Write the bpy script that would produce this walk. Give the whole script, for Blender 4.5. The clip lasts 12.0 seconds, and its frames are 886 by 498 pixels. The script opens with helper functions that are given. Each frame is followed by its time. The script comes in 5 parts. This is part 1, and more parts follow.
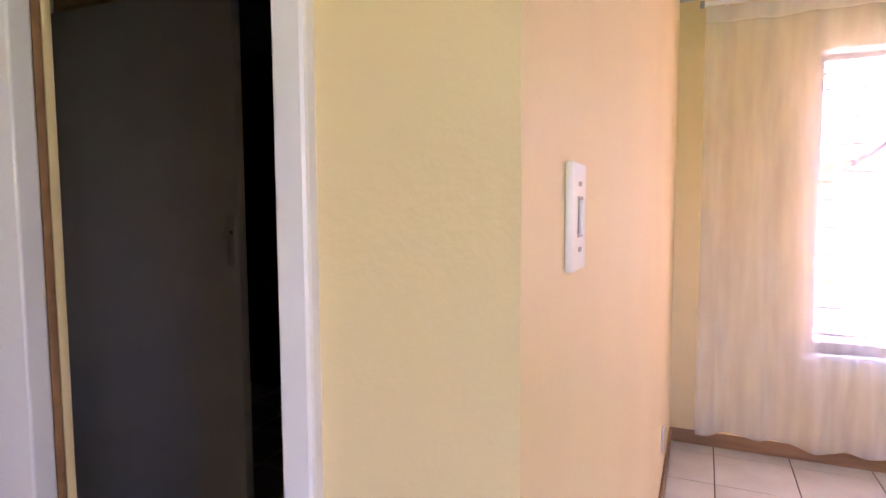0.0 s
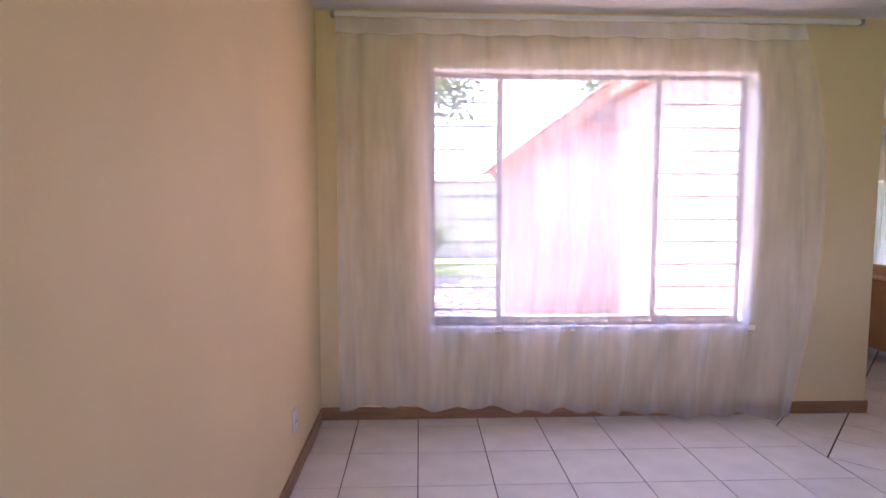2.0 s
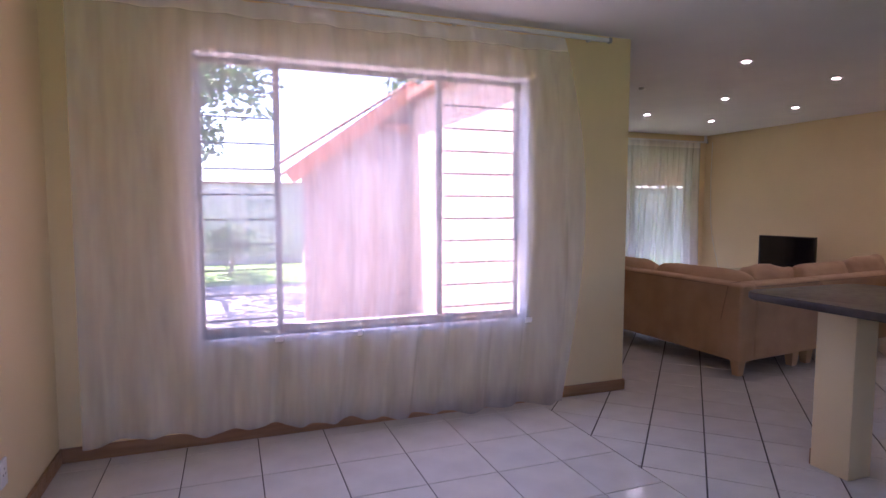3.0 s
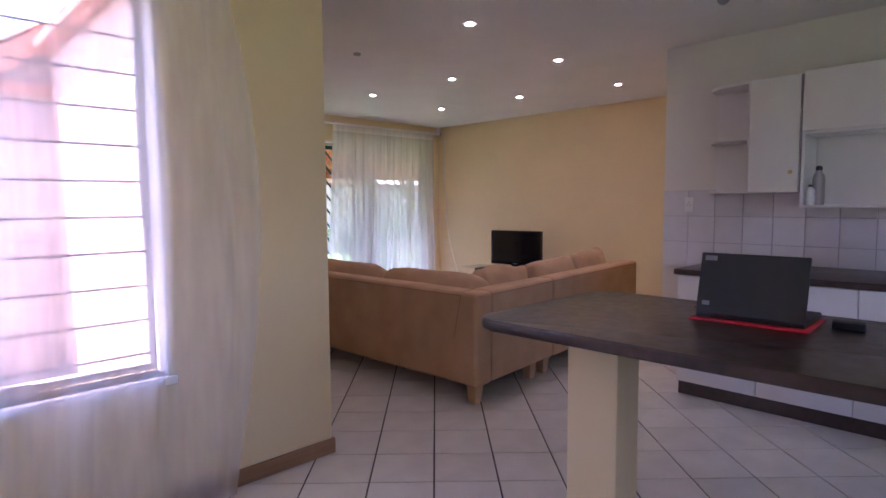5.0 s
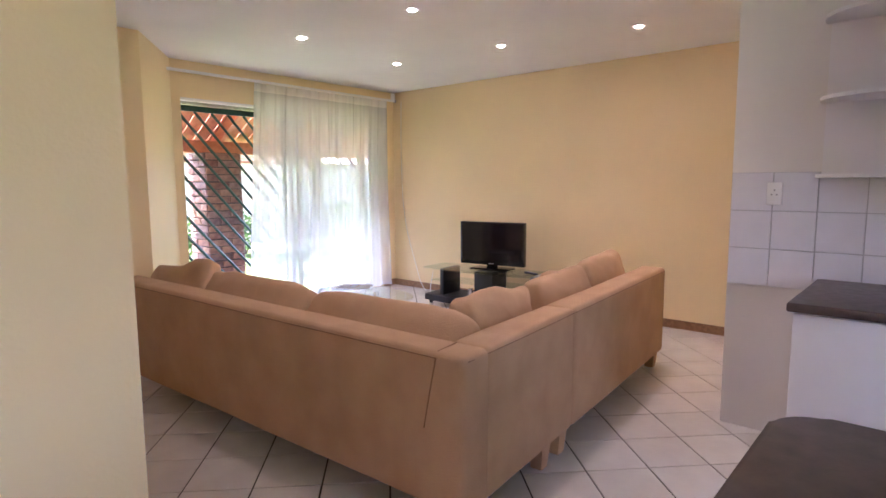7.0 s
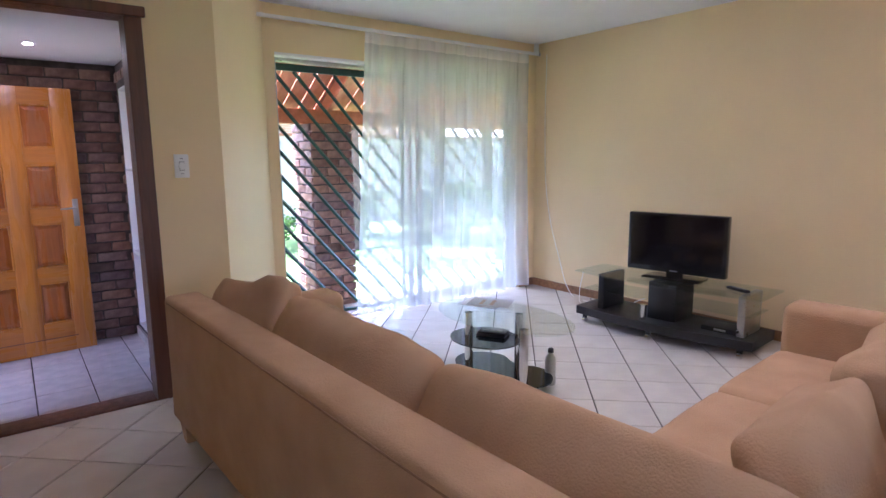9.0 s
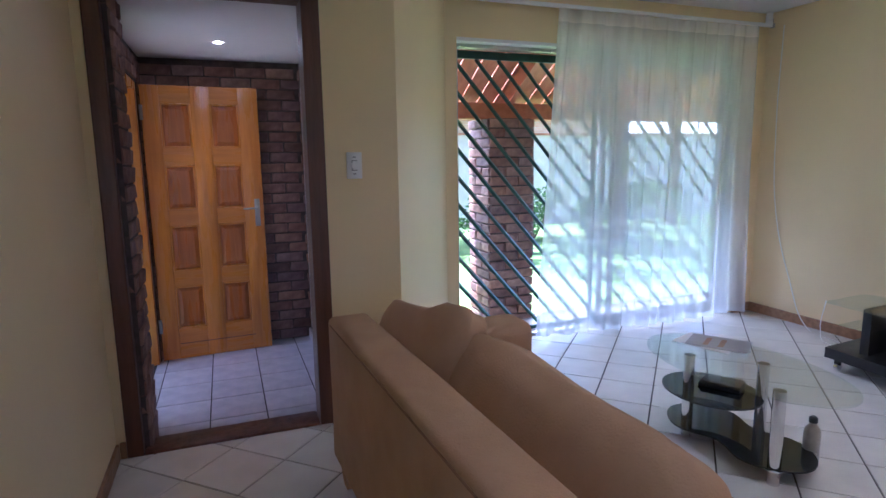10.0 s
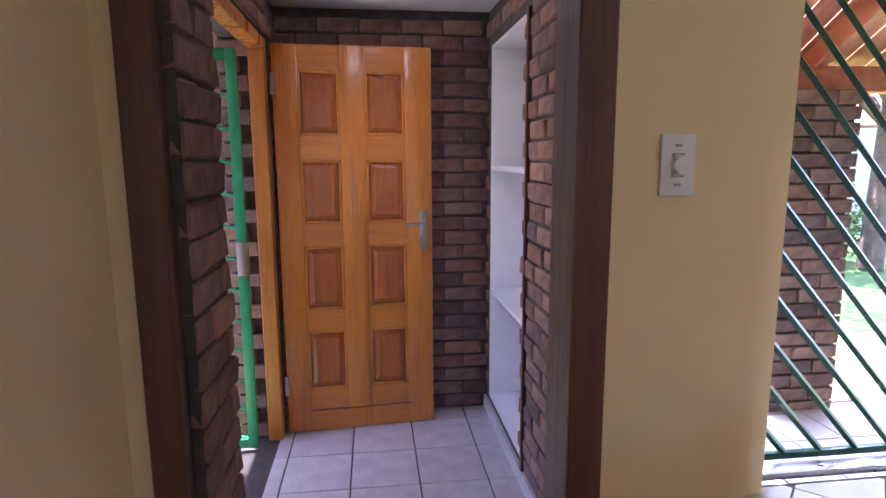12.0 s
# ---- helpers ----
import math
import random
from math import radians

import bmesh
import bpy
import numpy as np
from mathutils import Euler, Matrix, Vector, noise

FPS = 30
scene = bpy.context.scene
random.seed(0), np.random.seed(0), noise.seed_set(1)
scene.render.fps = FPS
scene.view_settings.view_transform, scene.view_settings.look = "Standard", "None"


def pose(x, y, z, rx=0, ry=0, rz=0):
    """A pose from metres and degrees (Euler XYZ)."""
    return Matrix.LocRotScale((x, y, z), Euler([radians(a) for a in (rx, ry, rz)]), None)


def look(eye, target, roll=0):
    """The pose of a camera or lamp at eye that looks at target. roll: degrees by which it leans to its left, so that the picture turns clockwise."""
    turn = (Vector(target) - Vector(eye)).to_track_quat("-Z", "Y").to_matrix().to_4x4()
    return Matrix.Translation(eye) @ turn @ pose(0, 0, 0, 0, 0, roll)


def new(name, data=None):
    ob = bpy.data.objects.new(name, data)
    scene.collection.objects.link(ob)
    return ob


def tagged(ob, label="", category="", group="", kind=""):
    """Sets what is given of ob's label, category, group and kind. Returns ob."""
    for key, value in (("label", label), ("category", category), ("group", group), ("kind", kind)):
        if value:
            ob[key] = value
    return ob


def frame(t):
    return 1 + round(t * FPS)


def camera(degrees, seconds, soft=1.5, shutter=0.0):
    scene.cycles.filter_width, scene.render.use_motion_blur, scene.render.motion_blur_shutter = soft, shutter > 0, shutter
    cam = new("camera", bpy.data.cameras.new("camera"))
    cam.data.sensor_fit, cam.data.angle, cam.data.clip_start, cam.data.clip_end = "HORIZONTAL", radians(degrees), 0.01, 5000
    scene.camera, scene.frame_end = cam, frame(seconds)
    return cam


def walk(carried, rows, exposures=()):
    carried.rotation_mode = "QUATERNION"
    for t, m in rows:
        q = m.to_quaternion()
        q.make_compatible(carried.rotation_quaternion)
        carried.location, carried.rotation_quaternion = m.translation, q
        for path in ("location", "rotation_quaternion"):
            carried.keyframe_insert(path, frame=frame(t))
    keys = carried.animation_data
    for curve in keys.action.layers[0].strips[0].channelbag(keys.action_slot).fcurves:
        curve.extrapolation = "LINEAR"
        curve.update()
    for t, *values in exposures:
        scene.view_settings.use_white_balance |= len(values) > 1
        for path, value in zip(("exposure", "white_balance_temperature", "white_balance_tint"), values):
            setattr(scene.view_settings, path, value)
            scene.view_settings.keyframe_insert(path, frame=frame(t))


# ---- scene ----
cam = camera(75.5, 12.0)
PATH = [
    (0, (-2.170, -1.234, 1.387), (-2.999, 0.581, 1.239), -0.3),
    (0.5, (-2.056, -1.216, 1.384), (-2.682, 0.678, 1.235), -0.2),
    (1, (-1.926, -1.219, 1.386), (-2.315, 0.736, 1.230), 0.1),
    (1.5, (-1.797, -1.233, 1.386), (-1.958, 0.753, 1.220), 0.2),
    (2, (-1.708, -1.221, 1.379), (-1.624, 0.771, 1.213), 0.1),
    (2.5, (-1.559, -1.194, 1.355), (-1.198, 0.767, 1.198), 0.2),
    (3, (-1.46, -1.086, 1.351), (-0.765, 0.784, 1.199), 0.1),
    (3.5, (-1.266, -0.968, 1.33), (-0.281, 0.765, 1.178), -0.1),
    (5.5, (-0.113, 0.126, 1.313), (1.341, 1.49, 1.144), -0.3),
    (6, (0.183, 0.421, 1.321), (1.673, 1.742, 1.134), -0.3),
    (6.5, (0.457, 0.723, 1.333), (1.959, 2.026, 1.123), -0.5),
    (8.5, (1.444, 1.864, 1.401), (2.824, 3.275, 1.08), -0.3),
    (9, (1.594, 2.193, 1.379), (2.784, 3.769, 1.064), -0.5),
    (9.5, (1.684, 2.484, 1.384), (2.654, 4.205, 1.07), -0.5),
    (10, (1.772, 2.828, 1.37), (2.473, 4.676, 1.06), -0.8),
    (10.5, (1.769, 3.209, 1.362), (2.276, 5.119, 1.057), -0.4),
    (11, (1.739, 3.636, 1.354), (2.141, 5.572, 1.052), 0.0),
    (11.5, (1.744, 4.111, 1.346), (2.048, 6.064, 1.044), -0.2),
    (12, (1.738, 4.53, 1.364), (1.977, 6.49, 1.048), -0.3),
]
EXPOSURES = [(0, 4.05, 6700, 50), (1.5, 3.35, 6200, 48), (2.5, 2.7, 5850, 48), (3.5, 2.35, 5600, 48), (5.5, 3.3, 5600, 48), (6.2, 3.75, 5800, 44), (8.5, 3.8, 5400, 36), (9.5, 3.0, 4850, 31), (10.5, 2.85, 4720, 28), (11, 2.95, 4800, 29), (12, 3.35, 5350, 37)]
walk(cam, [(t, look(eye, target, roll)) for t, eye, target, roll in PATH], EXPOSURES)

# ---------------------------------------------------------------- light
world = bpy.data.worlds.new("sky")
scene.world = world
world.use_nodes = True
wn = world.node_tree.nodes
sky = wn.new("ShaderNodeTexSky")
sky.sky_type = 'NISHITA'
sky.sun_disc = False
SUN_WAY = Vector((-0.30, 0.10, 0.94)).normalized()
sky.sun_elevation = math.asin(SUN_WAY.z)
sky.sun_rotation = math.atan2(SUN_WAY.x, SUN_WAY.y)
wn["Background"].inputs["Strength"].default_value = 0.15
world.node_tree.links.new(sky.outputs[0], wn["Background"].inputs["Color"])
sun = new("sun", bpy.data.lights.new("sun", 'SUN'))
sun.data.energy, sun.data.angle, sun.data.color = 5.0, radians(0.5), (1.0, 0.95, 0.87)
sun.matrix_world = look(SUN_WAY * 30, (0, 0, 0))
LAMP_GLOW = 30.0
BEAM = 1.5


def sky_lamp(name, at, target, w, h, watts, color):
    """An area lamp added to stand in for daylight at one opening."""
    d = bpy.data.lights.new(name, 'AREA')
    d.shape, d.size, d.size_y, d.energy, d.color = 'RECTANGLE', w, h, watts, color
    ob = new(name, d)
    ob.matrix_world = look(at, target)


DAY = (0.86, 0.94, 1.0)
# These two windows are unseen; lamps added to brighten kitchen and passage.
sky_lamp("kitchen_unseen_window_light", (1.2, -3.19, 1.55), (1.2, 0, 1.45), 2.0, 1.1, 0.4, DAY)
sky_lamp("lounge_unseen_window_light", (-1.9, -3.19, 1.55), (-2.6, 0, 1.45), 0.9, 1.1, 0.2, DAY)
sky_lamp("dining_sky_light", (-0.64, 5.0, 3.65), (-0.64, 2.3, 1.2), 3.0, 1.5, 8, DAY)
sky_lamp("garden_sky_light", (4.6, 8.75, 2.9), (4.6, 6.4, 0.9), 3.0, 1.2, 95, DAY)

# ---------------------------------------------------------------- materials
def mat(name, color, rough=0.6, var=0.12, scale=6.0, bump=0.0, bscale=60.0, metal=0.0, color2=None, spec=0.5, island=0.0, obj_var=0.0, stretch=None, detail=5.0):
    """A plain surface: two tones mixed by noise at two scales, roughness variation and fine bump."""
    m = bpy.data.materials.new(name)
    m.use_nodes = True
    nt = m.node_tree
    n, l = nt.nodes, nt.links
    p = n["Principled BSDF"]
    p.inputs["Roughness"].default_value = rough
    p.inputs["Metallic"].default_value = metal
    p.inputs["Specular IOR Level"].default_value = spec
    tc = n.new("ShaderNodeTexCoord")
    src = tc.outputs["Object"]
    if stretch:
        mp = n.new("ShaderNodeMapping")
        mp.inputs["Scale"].default_value = stretch
        l.new(src, mp.inputs["Vector"])
        src = mp.outputs[0]
    n1 = n.new("ShaderNodeTexNoise")
    n1.inputs["Scale"].default_value, n1.inputs["Detail"].default_value = scale, detail
    l.new(src, n1.inputs["Vector"])
    c2 = color2 or tuple(max(0, c * (1 - 2 * var)) for c in color)
    mix = n.new("ShaderNodeMix")
    mix.data_type = 'RGBA'
    ramp = n.new("ShaderNodeMapRange")
    ramp.inputs["From Min"].default_value, ramp.inputs["From Max"].default_value = 0.35, 0.7
    l.new(n1.outputs["Fac"], ramp.inputs["Value"])
    l.new(ramp.outputs[0], mix.inputs["Factor"])
    mix.inputs["A"].default_value, mix.inputs["B"].default_value = (*color, 1), (*c2, 1)
    out = mix.outputs["Result"]
    if island or obj_var:
        info = n.new("ShaderNodeObjectInfo") if obj_var else n.new("ShaderNodeNewGeometry")
        rnd = info.outputs["Random"] if obj_var else info.outputs["Random Per Island"]
        amt = obj_var or island
        hsv = n.new("ShaderNodeHueSaturation")
        mr = n.new("ShaderNodeMapRange")
        mr.inputs["To Min"].default_value, mr.inputs["To Max"].default_value = 1 - amt, 1 + amt
        l.new(rnd, mr.inputs["Value"])
        l.new(mr.outputs[0], hsv.inputs["Value"])
        l.new(out, hsv.inputs["Color"])
        out = hsv.outputs[0]
    l.new(out, p.inputs["Base Color"])
    if bump:
        n2 = n.new("ShaderNodeTexNoise")
        n2.inputs["Scale"].default_value, n2.inputs["Detail"].default_value = bscale, 4
        l.new(src, n2.inputs["Vector"])
        b = n.new("ShaderNodeBump")
        b.inputs["Strength"].default_value, b.inputs["Distance"].default_value = bump, 0.01
        l.new(n2.outputs["Fac"], b.inputs["Height"])
        l.new(b.outputs[0], p.inputs["Normal"])
        mr2 = n.new("ShaderNodeMapRange")
        mr2.inputs["To Min"].default_value, mr2.inputs["To Max"].default_value = max(0.02, rough - 0.08), min(1, rough + 0.08)
        l.new(n1.outputs["Fac"], mr2.inputs["Value"])
        l.new(mr2.outputs[0], p.inputs["Roughness"])
    return m


def brick_mat(name):
    """Clinker brick: each piece its own brown, red or violet tone."""
    m = mat(name, (0.30, 0.17, 0.11), 0.75, 0.2, 14, 0.6, 70)
    nt = m.node_tree
    n, l = nt.nodes, nt.links
    info = n.new("ShaderNodeObjectInfo")
    cr = n.new("ShaderNodeValToRGB")
    els = cr.color_ramp.elements
    els[0].position, els[0].color = 0.0, (0.17, 0.10, 0.075, 1)
    els[1].position, els[1].color = 1.0, (0.42, 0.23, 0.14, 1)
    for pos, c in ((0.2, (0.30, 0.15, 0.10)), (0.4, (0.22, 0.14, 0.13)), (0.6, (0.36, 0.19, 0.12)), (0.8, (0.30, 0.19, 0.16))):
        e = els.new(pos)
        e.color = (*c, 1)
    l.new(info.outputs["Random"], cr.inputs[0])
    mix = next(q for q in n if q.bl_idname == "ShaderNodeMix")
    l.new(cr.outputs[0], mix.inputs["A"])
    dark = n.new("ShaderNodeMix")
    dark.data_type, dark.blend_type = 'RGBA', 'MULTIPLY'
    dark.inputs["Factor"].default_value = 1.0
    dark.inputs["B"].default_value = (0.55, 0.5, 0.55, 1)
    l.new(cr.outputs[0], dark.inputs["A"])
    l.new(dark.outputs["Result"], mix.inputs["B"])
    return m


def brick_pattern(name, c1, c2, mortar, axis_swap=False):
    """Far facing brick, too far off for pieces."""
    m = bpy.data.materials.new(name)
    m.use_nodes = True
    n, l = m.node_tree.nodes, m.node_tree.links
    p = n["Principled BSDF"]
    p.inputs["Roughness"].default_value = 0.85
    tc, mp, br = n.new("ShaderNodeTexCoord"), n.new("ShaderNodeMapping"), n.new("ShaderNodeTexBrick")
    mp.inputs["Rotation"].default_value = (radians(90), 0, radians(90)) if axis_swap else (radians(90), 0, 0)
    br.inputs["Scale"].default_value = 1.0
    br.inputs["Brick Width"].default_value, br.inputs["Row Height"].default_value = 0.232, 0.085
    br.inputs["Mortar Size"].default_value = 0.006
    br.inputs["Color1"].default_value, br.inputs["Color2"].default_value, br.inputs["Mortar"].default_value = (*c1, 1), (*c2, 1), (*mortar, 1)
    l.new(tc.outputs["Object"], mp.inputs["Vector"])
    l.new(mp.outputs[0], br.inputs["Vector"])
    l.new(br.outputs["Color"], p.inputs["Base Color"])
    b = n.new("ShaderNodeBump")
    b.inputs["Strength"].default_value, b.inputs["Distance"].default_value, b.invert = 0.6, 0.01, True
    l.new(br.outputs["Fac"], b.inputs["Height"])
    l.new(b.outputs[0], p.inputs["Normal"])
    return m


def glass_mat(name, tint=(1, 1, 1), gloss=0.06):
    m = bpy.data.materials.new(name)
    m.use_nodes = True
    n, l = m.node_tree.nodes, m.node_tree.links
    n.remove(n["Principled BSDF"])
    tr, gl, mx, fr = (n.new("ShaderNodeBsdfTransparent"), n.new("ShaderNodeBsdfGlossy"), n.new("ShaderNodeMixShader"), n.new("ShaderNodeLayerWeight"))
    tr.inputs["Color"].default_value = (*tint, 1)
    gl.inputs["Roughness"].default_value = 0.02
    fr.inputs["Blend"].default_value = 0.12
    mr = n.new("ShaderNodeMapRange")
    mr.inputs["To Min"].default_value, mr.inputs["To Max"].default_value = 0.03, 0.6
    l.new(fr.outputs["Facing"], mr.inputs["Value"])
    l.new(mr.outputs[0], mx.inputs[0])
    l.new(tr.outputs[0], mx.inputs[1])
    l.new(gl.outputs[0], mx.inputs[2])
    l.new(mx.outputs[0], n["Material Output"].inputs["Surface"])
    return m


def sheer_mat(name, color, clear):
    """Thin woven voile: threads that scatter light both ways and gaps between them."""
    m = bpy.data.materials.new(name)
    m.use_nodes = True
    n, l = m.node_tree.nodes, m.node_tree.links
    n.remove(n["Principled BSDF"])
    tr, df, tl = n.new("ShaderNodeBsdfTransparent"), n.new("ShaderNodeBsdfDiffuse"), n.new("ShaderNodeBsdfTranslucent")
    a, b = n.new("ShaderNodeMixShader"), n.new("ShaderNodeMixShader")
    df.inputs["Color"].default_value = tl.inputs["Color"].default_value = (*color, 1)
    a.inputs[0].default_value = 0.5
    l.new(df.outputs[0], a.inputs[1])
    l.new(tl.outputs[0], a.inputs[2])
    tc, nz, mr = n.new("ShaderNodeTexCoord"), n.new("ShaderNodeTexNoise"), n.new("ShaderNodeMapRange")
    mp = n.new("ShaderNodeMapping")
    mp.inputs["Scale"].default_value = (1, 1, 0.15)
    l.new(tc.outputs["Object"], mp.inputs["Vector"])
    l.new(mp.outputs[0], nz.inputs["Vector"])
    nz.inputs["Scale"].default_value = 14
    mr.inputs["To Min"].default_value, mr.inputs["To Max"].default_value = 1 - clear - 0.1, 1 - clear + 0.1
    l.new(nz.outputs["Fac"], mr.inputs["Value"])
    l.new(mr.outputs[0], b.inputs[0])
    l.new(tr.outputs[0], b.inputs[1])
    l.new(a.outputs[0], b.inputs[2])
    l.new(b.outputs[0], n["Material Output"].inputs["Surface"])
    return m


def glow_mat(name, color, strength):
    m = bpy.data.materials.new(name)
    m.use_nodes = True
    p = m.node_tree.nodes["Principled BSDF"]
    p.inputs["Base Color"].default_value = (*color, 1)
    p.inputs["Emission Color"].default_value = (*color, 1)
    p.inputs["Emission Strength"].default_value = strength
    return m


def wood_mat(name, c1, c2, rough, along="z", scale=9.0):
    st = {"z": (1, 1, 0.09), "x": (0.09, 1, 1), "y": (1, 0.09, 1)}[along]
    return mat(name, c1, rough, 0.1, scale * 3, 0.25, scale * 12, color2=c2, stretch=st, detail=8)


M_YELLOW = mat("cream_yellow_paint", (0.83, 0.65, 0.36), 0.55, 0.03, 1.3, 0.10, 90)
M_CEIL = mat("ceiling_paint", (0.82, 0.80, 0.79), 0.8, 0.02, 2, 0.08, 120)
M_WHITEWALL = mat("white_paint", (0.78, 0.74, 0.70), 0.6, 0.03, 2, 0.08, 90)
M_GLOSSWHITE = mat("white_gloss_paint", (0.80, 0.77, 0.78), 0.35, 0.03, 3, 0.05, 40)
M_MELAMINE = mat("white_melamine", (0.78, 0.76, 0.76), 0.35, 0.02, 4)
M_TILE = mat("glazed_floor_tile", (0.74, 0.70, 0.64), 0.16, 0.05, 5, 0.03, 14, obj_var=0.035, color2=(0.66, 0.62, 0.57))
M_TILE_FAR = mat("glazed_floor_tile_far", (0.74, 0.70, 0.64), 0.16, 0.05, 5, 0.03, 14, island=0.035, color2=(0.66, 0.62, 0.57))
M_GROUT = mat("floor_grout", (0.075, 0.058, 0.05), 0.9, 0.15, 18, 0.2, 90)
M_ENTRY_TILE = mat("entrance_floor_tile", (0.60, 0.55, 0.53), 0.35, 0.1, 9, 0.1, 30, obj_var=0.05, color2=(0.46, 0.42, 0.42))
M_SKIRT = wood_mat("skirting_wood", (0.36, 0.19, 0.09), (0.24, 0.12, 0.055), 0.4, "x")
M_FRAME = wood_mat("door_frame_wood", (0.15, 0.055, 0.028), (0.085, 0.032, 0.018), 0.38, "z")
M_DOOR = wood_mat("door_pine", (0.60, 0.23, 0.035), (0.43, 0.14, 0.02), 0.28, "z", 6)
M_DOORX = wood_mat("door_pine_rail", (0.57, 0.21, 0.033), (0.41, 0.135, 0.02), 0.28, "x", 6)
M_PANEL = wood_mat("door_panel_wood", (0.42, 0.13, 0.025), (0.27, 0.075, 0.015), 0.28, "z", 6)
M_BRICK = brick_mat("clinker_brick")
M_MORTAR = mat("mortar", (0.11, 0.085, 0.075), 0.95, 0.2, 20, 0.5, 80)
M_SOFA = mat("sofa_suede", (0.57, 0.355, 0.195), 0.85, 0.07, 5, 0.35, 160, color2=(0.49, 0.30, 0.16), spec=0.25)
M_SEAM = mat("sofa_seam_cord", (0.34, 0.19, 0.095), 0.85, 0.1, 40)
M_COUNTER = mat("dark_laminate", (0.075, 0.045, 0.036), 0.32, 0.2, 22, 0.015, 160, color2=(0.045, 0.028, 0.024))
M_BLACK = mat("black_gloss", (0.012, 0.012, 0.014), 0.18, 0.1, 5)
# Black plastic; on the bedroom back wall its black stands for darkness.
M_BLACKMATT = mat("black_plastic_and_unlit_wall", (0.02, 0.02, 0.022), 0.45, 0.1, 9, 0.1, 200)
M_SCREEN = mat("tv_screen", (0.006, 0.006, 0.009), 0.08, 0.05, 2)
M_CHROME = mat("chrome", (0.75, 0.75, 0.76), 0.12, 0.04, 12, metal=1.0)
M_STEEL = mat("brushed_steel", (0.55, 0.54, 0.52), 0.3, 0.08, 20, 0.1, 100, metal=1.0)
M_BRASS = mat("brass", (0.65, 0.48, 0.22), 0.28, 0.08, 12, metal=1.0)
M_BLACKGLASS = mat("black_glass", (0.01, 0.012, 0.016), 0.05, 0.05, 2)
M_GREENBAR = mat("green_metal_paint", (0.025, 0.09, 0.06), 0.3, 0.15, 12)
M_GREENGATE = mat("bright_green_metal_paint", (0.03, 0.30, 0.12), 0.3, 0.1, 12)
M_RED = mat("red_rubber", (0.62, 0.02, 0.035), 0.5, 0.08, 9)
M_PLASTIC = mat("white_plastic", (0.80, 0.79, 0.78), 0.35, 0.02, 8)
M_GREYPL = mat("grey_plastic", (0.35, 0.34, 0.34), 0.4, 0.05, 8)
M_BRONZE = mat("window_frame_paint", (0.38, 0.33, 0.30), 0.4, 0.06, 8)
M_GREYDOOR = mat("grey_door_paint", (0.56, 0.54, 0.56), 0.5, 0.04, 3, 0.1, 60)
M_WALLTILE = mat("wall_tile", (0.72, 0.70, 0.74), 0.2, 0.03, 6, 0.03, 20, obj_var=0.02)
M_WALLGROUT = mat("wall_tile_grout", (0.50, 0.48, 0.50), 0.9, 0.05, 12)
M_GLASS = glass_mat("window_glass")
M_TABLEGLASS = glass_mat("table_glass", (0.93, 0.97, 0.96))
M_SHEER = sheer_mat("sheer_voile", (0.93, 0.96, 1.0), 0.44)
M_SHEER_DINING = sheer_mat("sheer_voile_dining", (0.95, 0.95, 0.98), 0.655)
M_SHEERTOP = sheer_mat("sheer_heading", (0.92, 0.91, 0.90), 0.22)
M_LAMP = glow_mat("lamp_lens", (1.0, 0.90, 0.76), LAMP_GLOW)
M_LAWN = mat("lawn", (0.10, 0.20, 0.04), 0.9, 0.3, 9, 0.6, 60, color2=(0.16, 0.22, 0.06))
M_EARTH = mat("dry_ground", (0.38, 0.33, 0.29), 0.95, 0.2, 5, 0.5, 40)
M_PATIO = mat("patio_tile", (0.58, 0.53, 0.48), 0.5, 0.1, 6, 0.1, 30, obj_var=0.05)
M_TIMBER = wood_mat("patio_timber", (0.55, 0.20, 0.09), (0.42, 0.14, 0.06), 0.6, "y", 6)
M_LEAF = mat("leaves", (0.06, 0.13, 0.03), 0.6, 0.3, 6, island=0.4, color2=(0.11, 0.19, 0.05))
M_BARK = mat("bark", (0.16, 0.11, 0.08), 0.95, 0.2, 12, 0.8, 40)
M_GARDENWALL = mat("garden_wall_plaster", (0.62, 0.55, 0.50), 0.9, 0.1, 3, 0.3, 40)
M_ROOF = mat("roof_tiles_clay", (0.42, 0.17, 0.10), 0.8, 0.2, 6, 0.5, 20)
# Face brick: tone lightened for the sunlit west side, greyed for the shaded porch.
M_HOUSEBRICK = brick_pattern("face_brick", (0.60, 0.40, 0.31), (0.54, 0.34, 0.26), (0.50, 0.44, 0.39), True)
M_PORCHBRICK_SHADED = brick_pattern("face_brick_porch_shaded", (0.42, 0.33, 0.30), (0.36, 0.27, 0.25), (0.42, 0.39, 0.38))
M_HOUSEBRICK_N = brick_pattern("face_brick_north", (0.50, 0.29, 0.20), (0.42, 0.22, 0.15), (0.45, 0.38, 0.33))

